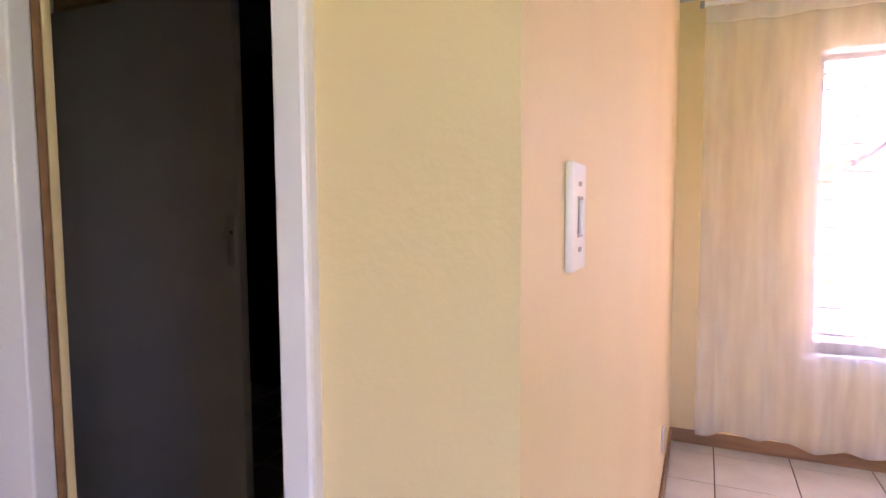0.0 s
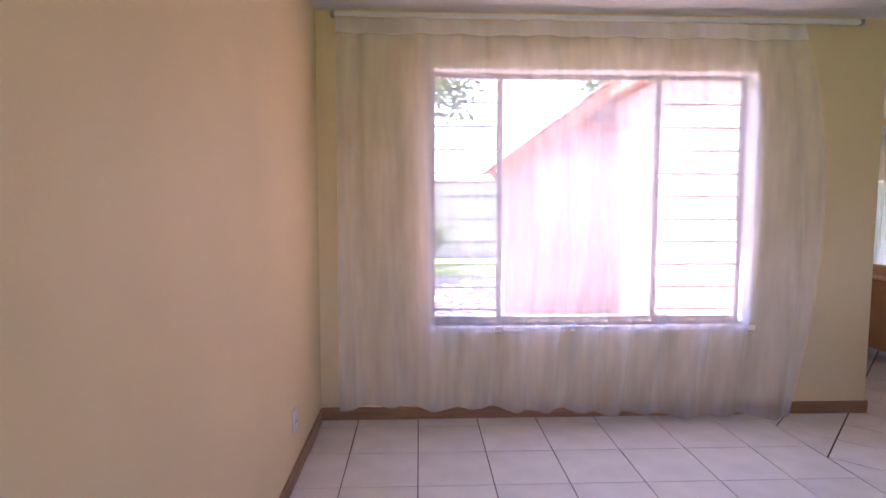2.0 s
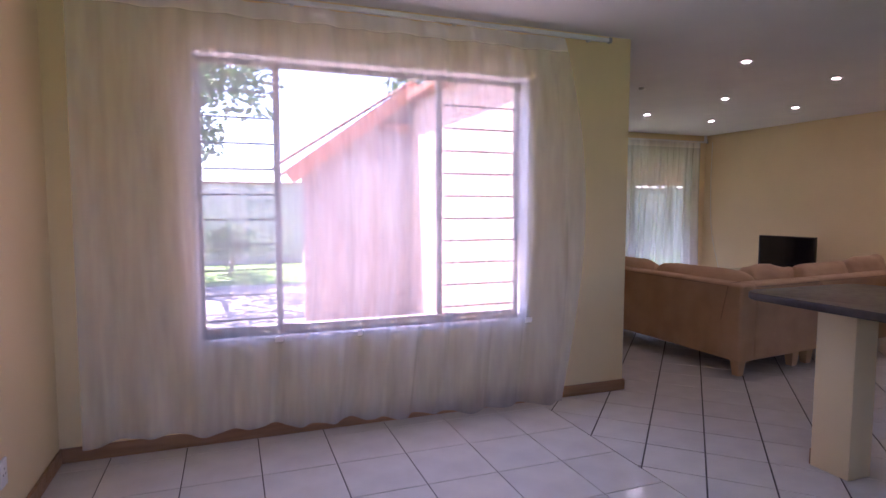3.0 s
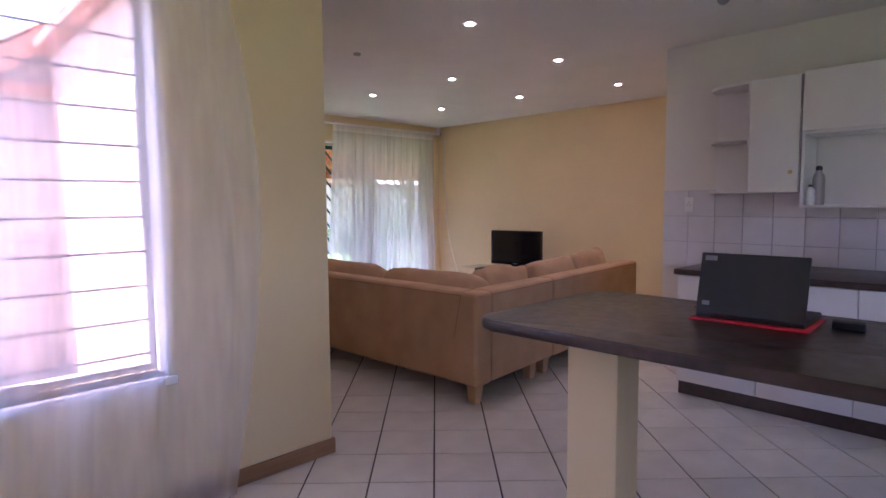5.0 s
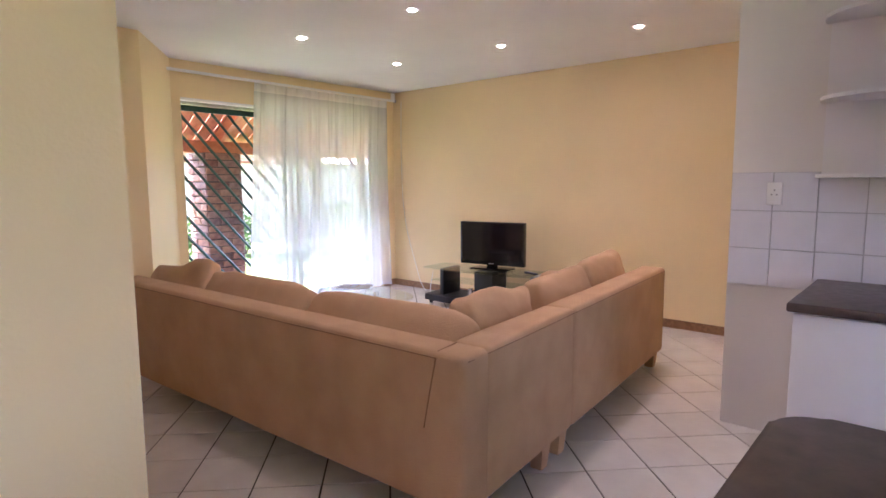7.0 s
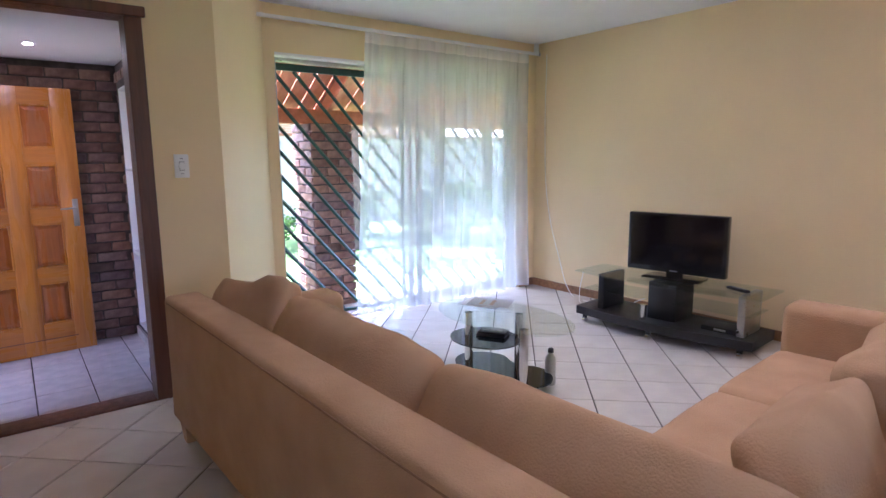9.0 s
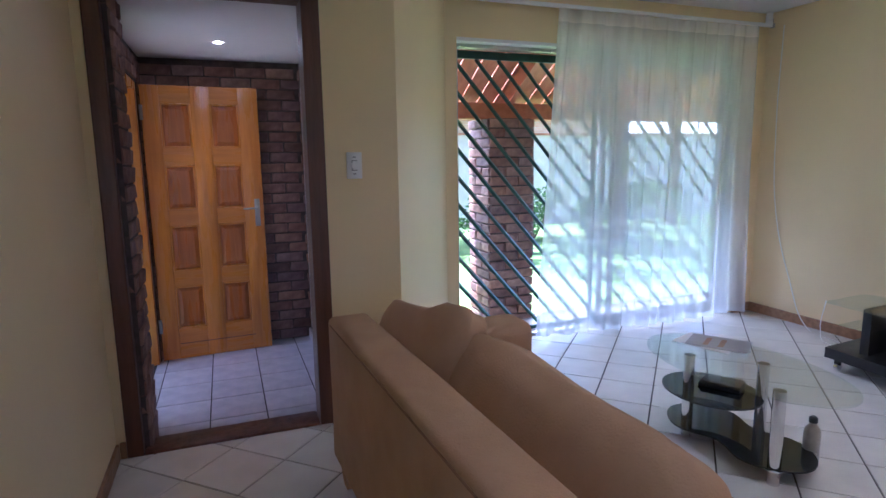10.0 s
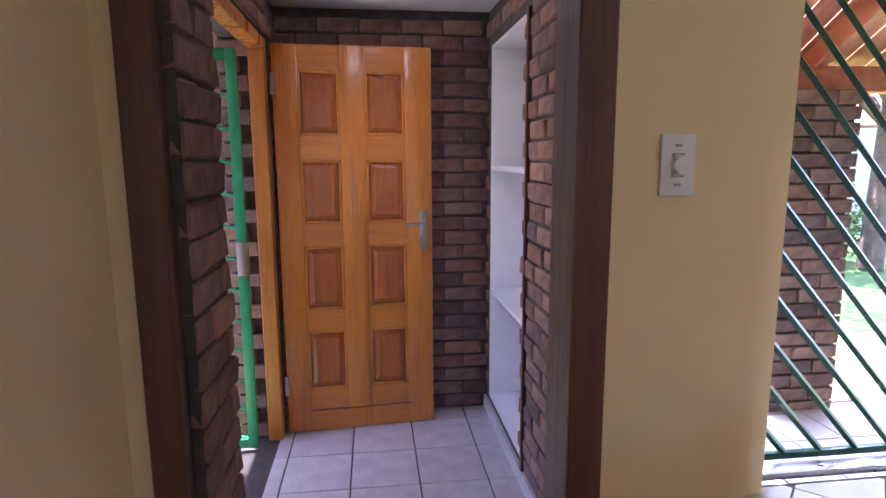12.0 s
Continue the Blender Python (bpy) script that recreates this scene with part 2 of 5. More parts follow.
# ---------------------------------------------------------------- mesh helpers
def box(bm, x0, y0, z0, x1, y1, z1, bev=0.0, seg=2, m=None):
    r = bmesh.ops.create_cube(bm, size=1.0)
    vs = r["verts"]
    bmesh.ops.scale(bm, vec=(x1 - x0, y1 - y0, z1 - z0), verts=vs)
    bmesh.ops.translate(bm, vec=((x0 + x1) / 2, (y0 + y1) / 2, (z0 + z1) / 2), verts=vs)
    if bev:
        es = list({e for v in vs for e in v.link_edges})
        g = bmesh.ops.bevel(bm, geom=es, offset=bev, segments=seg, profile=0.5, affect='EDGES')
        vs = list({v for f in g["faces"] for v in f.verts} | {v for v in vs if v.is_valid})
    if m is not None:
        bmesh.ops.transform(bm, matrix=m, verts=vs)
    return vs


def cyl(bm, p0, p1, r0, r1=None, n=16, caps=True):
    p0, p1 = Vector(p0), Vector(p1)
    d = p1 - p0
    r = bmesh.ops.create_cone(bm, cap_ends=caps, segments=n, radius1=r0, radius2=r0 if r1 is None else r1, depth=d.length)
    q = d.to_track_quat('Z', 'Y').to_matrix().to_4x4()
    bmesh.ops.transform(bm, matrix=Matrix.Translation((p0 + p1) / 2) @ q, verts=r["verts"])
    return r["verts"]


def lathe(bm, profile, n=20, at=(0, 0, 0)):
    """A turned shape from (radius, height) pairs."""
    rings = []
    for r, z in profile:
        rings.append([bm.verts.new((at[0] + r * math.cos(2 * math.pi * i / n), at[1] + r * math.sin(2 * math.pi * i / n), at[2] + z)) for i in range(n)])
    for a, b in zip(rings, rings[1:]):
        for i in range(n):
            bm.faces.new((a[i], a[(i + 1) % n], b[(i + 1) % n], b[i]))
    bm.faces.new(list(reversed(rings[0])))
    bm.faces.new(rings[-1])


def slab(bm, outline, z0, z1):
    """An upright prism over a closed outline, given anticlockwise."""
    lo = [bm.verts.new((x, y, z0)) for x, y in outline]
    hi = [bm.verts.new((x, y, z1)) for x, y in outline]
    bm.faces.new(list(reversed(lo)))
    bm.faces.new(hi)
    k = len(lo)
    for i in range(k):
        bm.faces.new((lo[i], lo[(i + 1) % k], hi[(i + 1) % k], hi[i]))


def part(name, bm, material, parent=None, label="", smooth=False):
    me = bpy.data.meshes.new(name)
    bm.normal_update()
    bm.to_mesh(me)
    bm.free()
    me.materials.append(material)
    if smooth:
        me.polygons.foreach_set("use_smooth", [True] * len(me.polygons))
        me.set_sharp_from_angle(angle=radians(40))
    ob = new(name, me)
    if parent is not None:
        ob.parent = parent
    if label:
        ob["label"] = label
    return ob


def bpart(name, dims, material, parent=None, label="", bev=0.0, seg=2):
    bm = bmesh.new()
    box(bm, *dims, bev=bev, seg=seg)
    return part(name, bm, material, parent, label, smooth=bev > 0)


def thing(name, m, label, category, group=""):
    e = new(name)
    e.empty_display_size = 0.1
    e.matrix_world = m
    return tagged(e, label, category, group)


def setting(name, boxes, material, label, category="wall"):
    bm = bmesh.new()
    for b in boxes:
        box(bm, *b)
    return tagged(part(name, bm, material), label, category, kind="structure")


# ---------------------------------------------------------------- structure
CEIL = 2.52
WY = 2.33          # inner face of the dining window wall
GY = 6.51          # inner face of the glass door wall
EY = 5.718         # face of the entrance wall towards the living room
EF, EC = -0.17, 2.17   # entrance floor and ceiling
TVX = 6.085

setting("wall_window", [(-2.55, WY, -0.3, -1.64, WY + 0.24, CEIL), (0.42, WY, -0.3, 1.22, WY + 0.24, CEIL), (-1.64, WY, -0.3, 0.42, WY + 0.24, 0.595), (-1.64, WY, 2.19, 0.42, WY + 0.24, CEIL)],
        M_YELLOW, "cream yellow painted wall with a wide window")
setting("wall_dining_west", [(-2.55, -0.717, -0.3, -2.326, WY, CEIL)], M_YELLOW, "cream yellow painted wall beside the window")
setting("wall_passage", [(-2.558, -0.717, -0.3, -2.55, -0.60, CEIL)], M_YELLOW, "short cream yellow wall beside the passage door")
setting("wall_living_west", [(0.98, WY + 0.24, -0.3, 1.22, EY + 0.14, CEIL)], M_YELLOW, "cream yellow painted wall along the living room")
setting("wall_entrance", [(1.22, EY, -0.3, 1.262, EY + 0.05, CEIL), (2.25, EY, -0.3, 2.625, EY + 0.14, CEIL), (1.262, EY, 2.17, 2.25, EY + 0.14, CEIL)],
        M_YELLOW, "cream yellow wall with the opening to the entrance")
bm = bmesh.new()
slab(bm, [(2.625, EY), (3.20, GY), (3.20, GY + 0.22), (2.625, EY + 0.14)], -0.3, CEIL)
tagged(part("wall_splay", bm, M_YELLOW), "slanted cream yellow wall beside the sliding door", "wall", kind="structure")
setting("wall_glass", [(3.20, GY, -0.3, 3.285, GY + 0.22, CEIL), (5.87, GY, -0.3, TVX + 0.2, GY + 0.22, CEIL), (3.285, GY, 2.165, 5.87, GY + 0.22, CEIL)],
        M_YELLOW, "cream yellow wall round the sliding door")
setting("wall_tv", [(TVX, 1.87, -0.3, TVX + 0.2, GY, CEIL)], M_YELLOW, "plain cream yellow wall behind the television")
setting("wall_kitchen", [(4.12, -3.2, -0.3, 4.32, 1.87, CEIL)], M_WHITEWALL, "off-white painted kitchen wall")
setting("wall_living_south", [(4.32, 1.67, -0.3, TVX + 0.2, 1.87, CEIL)], M_YELLOW, "cream yellow painted wall")
# The two window holes are unseen, added to let daylight in.
setting("wall_south", [(-5.9, -3.4, -0.3, -2.35, -3.2, CEIL), (-1.45, -3.4, -0.3, 0.2, -3.2, CEIL), (2.2, -3.4, -0.3, 4.32, -3.2, CEIL), (-2.35, -3.4, -0.3, -1.45, -3.2, 1.0), (-2.35, -3.4, 2.1, -1.45, -3.2, CEIL), (0.2, -3.4, -0.3, 2.2, -3.2, 1.0), (0.2, -3.4, 2.1, 2.2, -3.2, CEIL)], M_YELLOW, "cream yellow painted wall")
setting("wall_west", [(-5.9, -3.2, -0.3, -5.7, 2.4, CEIL)], M_YELLOW, "cream yellow painted wall")
setting("wall_bedroom", [(-5.7, 0.30, -0.3, -4.56, 0.42, CEIL), (-3.40, 0.30, -0.3, -2.55, 0.42, CEIL), (-4.56, 0.30, 2.2, -3.40, 0.42, CEIL)], M_YELLOW, "cream yellow passage wall with a doorway")
# Unlit room: its darkness is put into the wall as black.
setting("wall_bedroom_back", [(-5.7, 2.2, -0.3, -2.55, 2.4, CEIL)], M_BLACKMATT, "bedroom back wall coloured black for the unlit room")
setting("ceiling", [(-5.9, -3.4, CEIL, TVX + 0.2, WY + 0.24, CEIL + 0.12), (0.98, WY + 0.24, CEIL, TVX + 0.2, EY + 0.14, CEIL + 0.12), (2.625, EY + 0.14, CEIL, TVX + 0.2, GY + 0.22, CEIL + 0.12)], M_CEIL, "smooth white painted ceiling", "ceiling")
setting("ceiling_entrance", [(1.0, EY + 0.14, EC, 2.7, 8.1, EC + 0.12)], M_CEIL, "white painted entrance ceiling", "ceiling")
setting("floor", [(-5.9, -3.4, -0.3, TVX + 0.2, WY + 0.2, -0.006), (0.98, WY + 0.2, -0.3, TVX + 0.2, EY, -0.006), (2.27, EY, -0.3, TVX + 0.2, GY + 0.05, -0.006)], M_GROUT, "floor of glazed cream tiles with dark joints", "floor")
setting("floor_entrance", [(1.0, EY + 0.15, -0.4, 2.7, 8.1, EF - 0.006)], M_GROUT, "lower entrance floor of grey tiles", "floor")
setting("wall_entrance_west", [(1.0, EY + 0.052, -0.4, 1.352, 6.06, EC), (1.0, 6.06, -0.4, 1.225, 6.45, EC), (1.0, 7.64, -0.4, 1.225, 8.1, EC), (1.0, 6.45, 1.96, 1.225, 7.64, EC)], M_MORTAR, "dark clinker brick wall with the front doorway")
setting("wall_entrance_back", [(1.225, 7.87, -0.4, 2.415, 8.1, EC)], M_MORTAR, "dark clinker brick wall behind the front door")
setting("wall_entrance_east", [(2.415, EY + 0.14, -0.4, 2.64, 6.98, EC), (2.415, 7.76, -0.4, 2.64, 8.1, EC), (2.415, 6.98, 1.97, 2.64, 7.76, EC), (2.415, 6.98, -0.4, 2.64, 7.76, -0.06), (2.62, 6.98, -0.06, 2.70, 7.76, 1.97)],
        M_MORTAR, "clinker brick wall with plastered niches")
# Doorway eaves are unseen, added to keep sun off the entrance floor.
setting("roof", [(-6.4, -3.9, CEIL + 0.12, TVX + 0.7, 2.62, CEIL + 0.2), (0.60, 2.62, CEIL + 0.12, TVX + 0.7, 6.78, CEIL + 0.2), (0.30, 6.79, EC + 0.12, 2.75, 8.6, EC + 0.2), (0.30, 5.9, EC + 0.12, 0.73, 6.79, EC + 0.2)], M_ROOF, "clay coloured roof, unseen entrance eaves added against the sun", "roof")


def skirting(name, boxes):
    bm = bmesh.new()
    for b in boxes:
        box(bm, *b, bev=0.004, seg=1)
    tagged(part(name, bm, M_SKIRT), "varnished brown wooden skirting board", "skirting", kind="structure")


SK = 0.08
skirting("baseboard_window", [(-2.326, WY - 0.015, 0, 1.235, WY, SK)])
skirting("baseboard_dining_west", [(-2.326, -0.70, 0, -2.311, WY - 0.015, SK)])
skirting("baseboard_living_west", [(1.22, WY, 0, 1.235, EY - 0.015, SK)])
skirting("baseboard_entrance", [(1.235, EY - 0.015, 0, 1.262, EY, SK), (2.25, EY - 0.015, 0, 2.61, EY, SK)])
skirting("baseboard_tv", [(TVX - 0.015, 1.87, 0, TVX, GY, SK)])
skirting("baseboard_glass", [(5.87, GY - 0.015, 0, TVX - 0.015, GY, SK)])

# opening to the entrance: wooden frame and step
bm = bmesh.new()
for b in ((1.262, EY - 0.012, EF, 1.332, EY + 0.05, 2.13), (2.165, EY - 0.012, EF, 2.25, EY + 0.152, 2.13), (1.255, EY - 0.02, 2.13, 2.27, EY + 0.16, 2.185)):
    box(bm, *b, bev=0.006)
tagged(part("door_frame_entrance", bm, M_FRAME), "dark varnished wooden frame of the entrance opening", "door frame", kind="structure")
bpart("threshold", (1.334, EY - 0.01, EF - 0.02, 2.165, EY + 0.155, 0.012), M_FRAME, bev=0.008)
tagged(bpy.data.objects["threshold"], "dark wooden threshold of the step down", "threshold", kind="structure")


# ---------------------------------------------------------------- dining window
def window_dining():
    w = thing("window_1", pose(0, 0, 0), "wide dark-framed window with burglar bars and brick view", "window")
    w["kind"] = "structure"
    y = WY + 0.13
    bm = bmesh.new()
    for b in ((-1.64, y, 0.595, 0.42, y + 0.04, 0.63), (-1.64, y, 2.155, 0.42, y + 0.04, 2.19), (-1.64, y, 0.63, -1.605, y + 0.04, 2.155), (0.385, y, 0.63, 0.42, y + 0.04, 2.155)):
        box(bm, *b, bev=0.004, seg=1)
    part("window_frame", bm, M_BRONZE, w)
    for x in (-1.19, -0.165):
        bpart("mullion", (x - 0.018, y, 0.63, x + 0.018, y + 0.04, 2.155), M_BRONZE, w, bev=0.004)
    for x0, x1 in ((-1.605, -1.21), (-1.17, -0.185), (-0.145, 0.385)):
        p = bpart("pane", (x0, y + 0.018, 0.63, x1, y + 0.023, 2.155), M_GLASS, w)
        p.visible_shadow = False
    for x0, x1 in ((-1.605, -1.21), (-0.145, 0.385)):
        for i in range(10):
            z = 2.0 - 0.147 * i
            bm = bmesh.new()
            cyl(bm, (x0, y - 0.015, z), (x1, y - 0.015, z), 0.005, n=8)
            part("burglar_bar", bm, M_BLACKMATT, w)
    bpart("window_sill", (-1.68, WY - 0.03, 0.56, 0.46, WY + 0.13, 0.595), M_GLOSSWHITE, w, "white painted sill", bev=0.006)
    for b in ((-1.642, WY - 0.002, 0.595, -1.632, WY + 0.13, 2.19), (0.412, WY - 0.002, 0.595, 0.422, WY + 0.13, 2.19), (-1.632, WY - 0.002, 2.182, 0.412, WY + 0.13, 2.192)):
        bpart("reveal", b, M_GLOSSWHITE, w)


window_dining()


def sheer(name, x0, x1, z0, z1, y, folds, amp, seed, label, right_top=None, flare=0.0, lean=0.0, rise=0.0, nx=260, nz=36, cloth=None):
    """A hung voile curtain: soft vertical folds that deepen downwards; flare widens the free side at the bottom."""
    rng = random.Random(seed)
    ph = [rng.uniform(0, 6.28) for _ in range(6)]
    root = thing(name, pose(0, 0, 0), label, "curtain")
    def verts(za, zb, n, thick):
        bm = bmesh.new()
        grid = []
        for j in range(n + 1):
            v = j / n
            z = za + (zb - za) * v
            down = (z1 - z) / (z1 - z0)
            row = []
            for i in range(nx + 1):
                u = i / nx
                xr = x1 + flare * math.sin(math.pi * min(1, down) ** 0.9) + 0.2 * flare * down if flare > 0 else x1
                xl = x0 + lean * down
                x = xl + (xr - xl) * u
                uu = u + 0.012 * math.sin(9 * u + ph[0]) + 0.01 * math.sin(3 * down + 7 * u)
                a = amp * (0.35 + 0.9 * down ** 0.6)
                f = math.sin(2 * math.pi * folds * uu + ph[1] + 0.5 * math.sin(2.2 * down + ph[2])) * 0.6
                f += math.sin(2 * math.pi * folds * 0.43 * uu + ph[3] + 0.7 * down) * 0.5
                f += math.sin(2 * math.pi * folds * 2.3 * uu + ph[4]) * 0.18 * (1 - 0.5 * down)
                zz = z + 0.012 * math.sin(5 * u + ph[5]) * down + rise * (1 - u) * down
                row.append(bm.verts.new((x, y + a * f - thick, zz)))
            grid.append(row)
        for a, b in zip(grid, grid[1:]):
            for i in range(nx):
                bm.faces.new((a[i], a[i + 1], b[i + 1], b[i]))
        return bm
    part("fabric", verts(z0, z1 - 0.085, nz, 0), cloth or M_SHEER, root, smooth=True)
    part("heading", verts(z1 - 0.087, z1, 4, 0.002), M_SHEERTOP, root, "dense gathered heading tape", smooth=True)
    part("hem", verts(z0 - 0.002, z0 + 0.035, 2, 0.003), cloth or M_SHEER, root, smooth=True)
    return root


sheer("curtain", -2.19, 0.62, 0.02, 2.445, WY - 0.085, 12, 0.05, 3, "long white sheer voile curtain before the dining window", flare=0.17, rise=0.085, cloth=M_SHEER_DINING)
sheer("curtain", 4.02, 5.88, 0.04, 2.39, GY - 0.085, 14, 0.036, 8, "white sheer voile curtain drawn across the sliding door", lean=-0.15)


def rail(x0, x1, y, z, label):
    r = thing("curtain_rail", pose(0, 0, 0), label, "curtain rail")
    bm = bmesh.new()
    box(bm, x0, y - 0.012, z - 0.012, x1, y + 0.012, z + 0.014, bev=0.003)
    part("track", bm, M_PLASTIC, r)
    k = 4
    for i in range(k):
        x = x0 + 0.12 + (x1 - x0 - 0.24) * i / (k - 1)
        bpart("bracket", (x - 0.012, y, z, x + 0.012, y + 0.09, z + 0.02), M_PLASTIC, r, bev=0.003)
    for x in (x0, x1):
        bpart("end_cap", (x - 0.012, y - 0.016, z - 0.016, x + 0.012, y + 0.016, z + 0.018), M_GREYPL, r, bev=0.004)


rail(-2.21, 0.98, WY - 0.085, 2.465, "white curtain track above the dining window")
rail(3.05, 6.03, GY - 0.085, 2.405, "white curtain track above the sliding door")


# ---------------------------------------------------------------- sliding door and security grille
def sliding_door():
    d = thing("door_2", pose(0, 0, 0), "wide sliding glass door with slim dark aluminium frames", "sliding door")
    d["kind"] = "structure"
    x0, x1, y = 3.285, 5.87, GY + 0.11
    for b in ((x0, y - 0.03, 0.0, x1, y + 0.05, 0.03), (x0, y - 0.03, 2.125, x1, y + 0.05, 2.165), (x0, y - 0.03, 0.03, x0 + 0.04, y + 0.05, 2.125), (x1 - 0.04, y - 0.03, 0.03, x1, y + 0.05, 2.125)):
        bpart("door_frame", b, M_STEEL, d, bev=0.004)
    mid = 4.58
    for a, b, yy in ((mid - 0.03, x1 - 0.04, y + 0.02), (mid + 0.05, x1 - 0.08, y - 0.01)):
        for c in ((a, yy, 0.03, a + 0.05, yy + 0.02, 2.125), (b - 0.05, yy, 0.03, b, yy + 0.02, 2.125), (a + 0.05, yy, 0.03, b - 0.05, yy + 0.02, 0.09), (a + 0.05, yy, 2.07, b - 0.05, yy + 0.02, 2.125)):
            bpart("leaf_rail", c, M_STEEL, d, bev=0.003)
        g = bpart("pane", (a + 0.05, yy + 0.008, 0.09, b - 0.05, yy + 0.012, 2.07), M_GLASS, d)
        g.visible_shadow = False
    bpart("head_trim", (x0, GY - 0.004, 2.15, x1, GY + 0.08, 2.175), M_GLOSSWHITE, d, "white trim over the opening", bev=0.003)


def grille():
    g = thing("security_gate", pose(0, 0, 0), "dark green security gate of slanted square bars outside the door", "security gate")
    x0, x1, z0, z1, y = 3.30, 5.86, 0.02, 2.13, GY + 0.20
    for b in ((x0, y, z1 - 0.055, x1, y + 0.03, z1), (x0, y, z0, x1, y + 0.03, z0 + 0.03), (x1 - 0.03, y, z0 + 0.03, x1, y + 0.03, z1 - 0.055), (4.53, y, z0 + 0.03, 4.56, y + 0.03, z1 - 0.055)):
        bpart("gate_frame", b, M_GREENBAR, g, bev=0.003)
    slope, step, r = 1.12, 0.20, 0.011
    lo, hi = z0 + 0.03, z1 - 0.055
    for k in range(1, 27):
        c = step * k - 0.08   # height of the bar at x0
        for xa, xb in ((x0, 4.53), (4.56, x1 - 0.03)):
            a, b = max(xa, x0 + (c - hi) / slope), min(xb, x0 + (c - lo) / slope)
            if b - a < 0.03:
                continue
            bm = bmesh.new()
            cyl(bm, (a, y + 0.015, c - slope * (a - x0)), (b, y + 0.015, c - slope * (b - x0)), r * 1.41, n=4)
            part("bar", bm, M_GREENBAR, g)


sliding_door()
grille()


# ---------------------------------------------------------------- corner sofa
def cushion(name, size, m, parent, seed, power=0.36, wrinkle=0.012, label="", material=None):
    """A stuffed cushion: a rounded block, pinched at its edges and slightly creased."""
    bm = bmesh.new()
    nu, nv = 72, 30
    rng = random.Random(seed)
    off = Vector((rng.uniform(0, 50), rng.uniform(0, 50), rng.uniform(0, 50)))
    sg = lambda v, p: math.copysign(abs(v) ** p, v)
    rows = []
    for j in range(nv + 1):
        ph = -math.pi / 2 + math.pi * j / nv
        row = []
        for i in range(nu):
            th = 2 * math.pi * i / nu
            p = Vector((sg(math.cos(ph), power) * sg(math.cos(th), 0.27), sg(math.cos(ph), power) * sg(math.sin(th), 0.27), sg(math.sin(ph), 0.56)))
            q = Vector((p.x * size[0] / 2, p.y * size[1] / 2, p.z * size[2] / 2))
            s = q + off
            w = noise.noise(s * 4) * wrinkle + noise.noise(Vector((s.x * 5, s.y * 9, s.z * 16))) * wrinkle * 0.7
            w -= abs(noise.noise(Vector((s.x * 7 + s.y * 3, s.y * 2, s.z * 5)))) * wrinkle * 0.9
            edge = max(abs(p.x), abs(p.y))
            q.z *= 1 - 0.30 * max(0, edge - 0.55)
            row.append(bm.verts.new(q + p.normalized() * w))
        rows.append(row)
    for a, b in zip(rows, rows[1:]):
        for i in range(nu):
            bm.faces.new((a[i], a[(i + 1) % nu], b[(i + 1) % nu], b[i]))
    bmesh.ops.remove_doubles(bm, verts=bm.verts, dist=1e-5)
    bmesh.ops.transform(bm, matrix=m, verts=bm.verts)
    return part(name, bm, material or M_SOFA, parent, label, smooth=True)


def soft_box(name, dims, parent, bev=0.035, label="", m=None, wob=0.004):
    bm = bmesh.new()
    box(bm, *dims, bev=bev, seg=4)
    bmesh.ops.subdivide_edges(bm, edges=[e for e in bm.edges if e.calc_length() > 0.3], cuts=6, use_grid_fill=True)
    for v in bm.verts:
        k = v.co * 3
        v.co += Vector((noise.noise(k), noise.noise(k + Vector((9, 0, 0))), noise.noise(k + Vector((0, 9, 0))))) * wob
    if m is not None:
        bmesh.ops.transform(bm, matrix=m, verts=bm.verts)
    return part(name, bm, M_SOFA, parent, label, smooth=True)


def seam(parent, pts, r=0.003):
    """A sewn seam: a thin cord along a line of points."""
    bm = bmesh.new()
    for a, b in zip(pts, pts[1:]):
        cyl(bm, a, b, r, n=6)
    part("seam", bm, M_SEAM, parent, smooth=True)


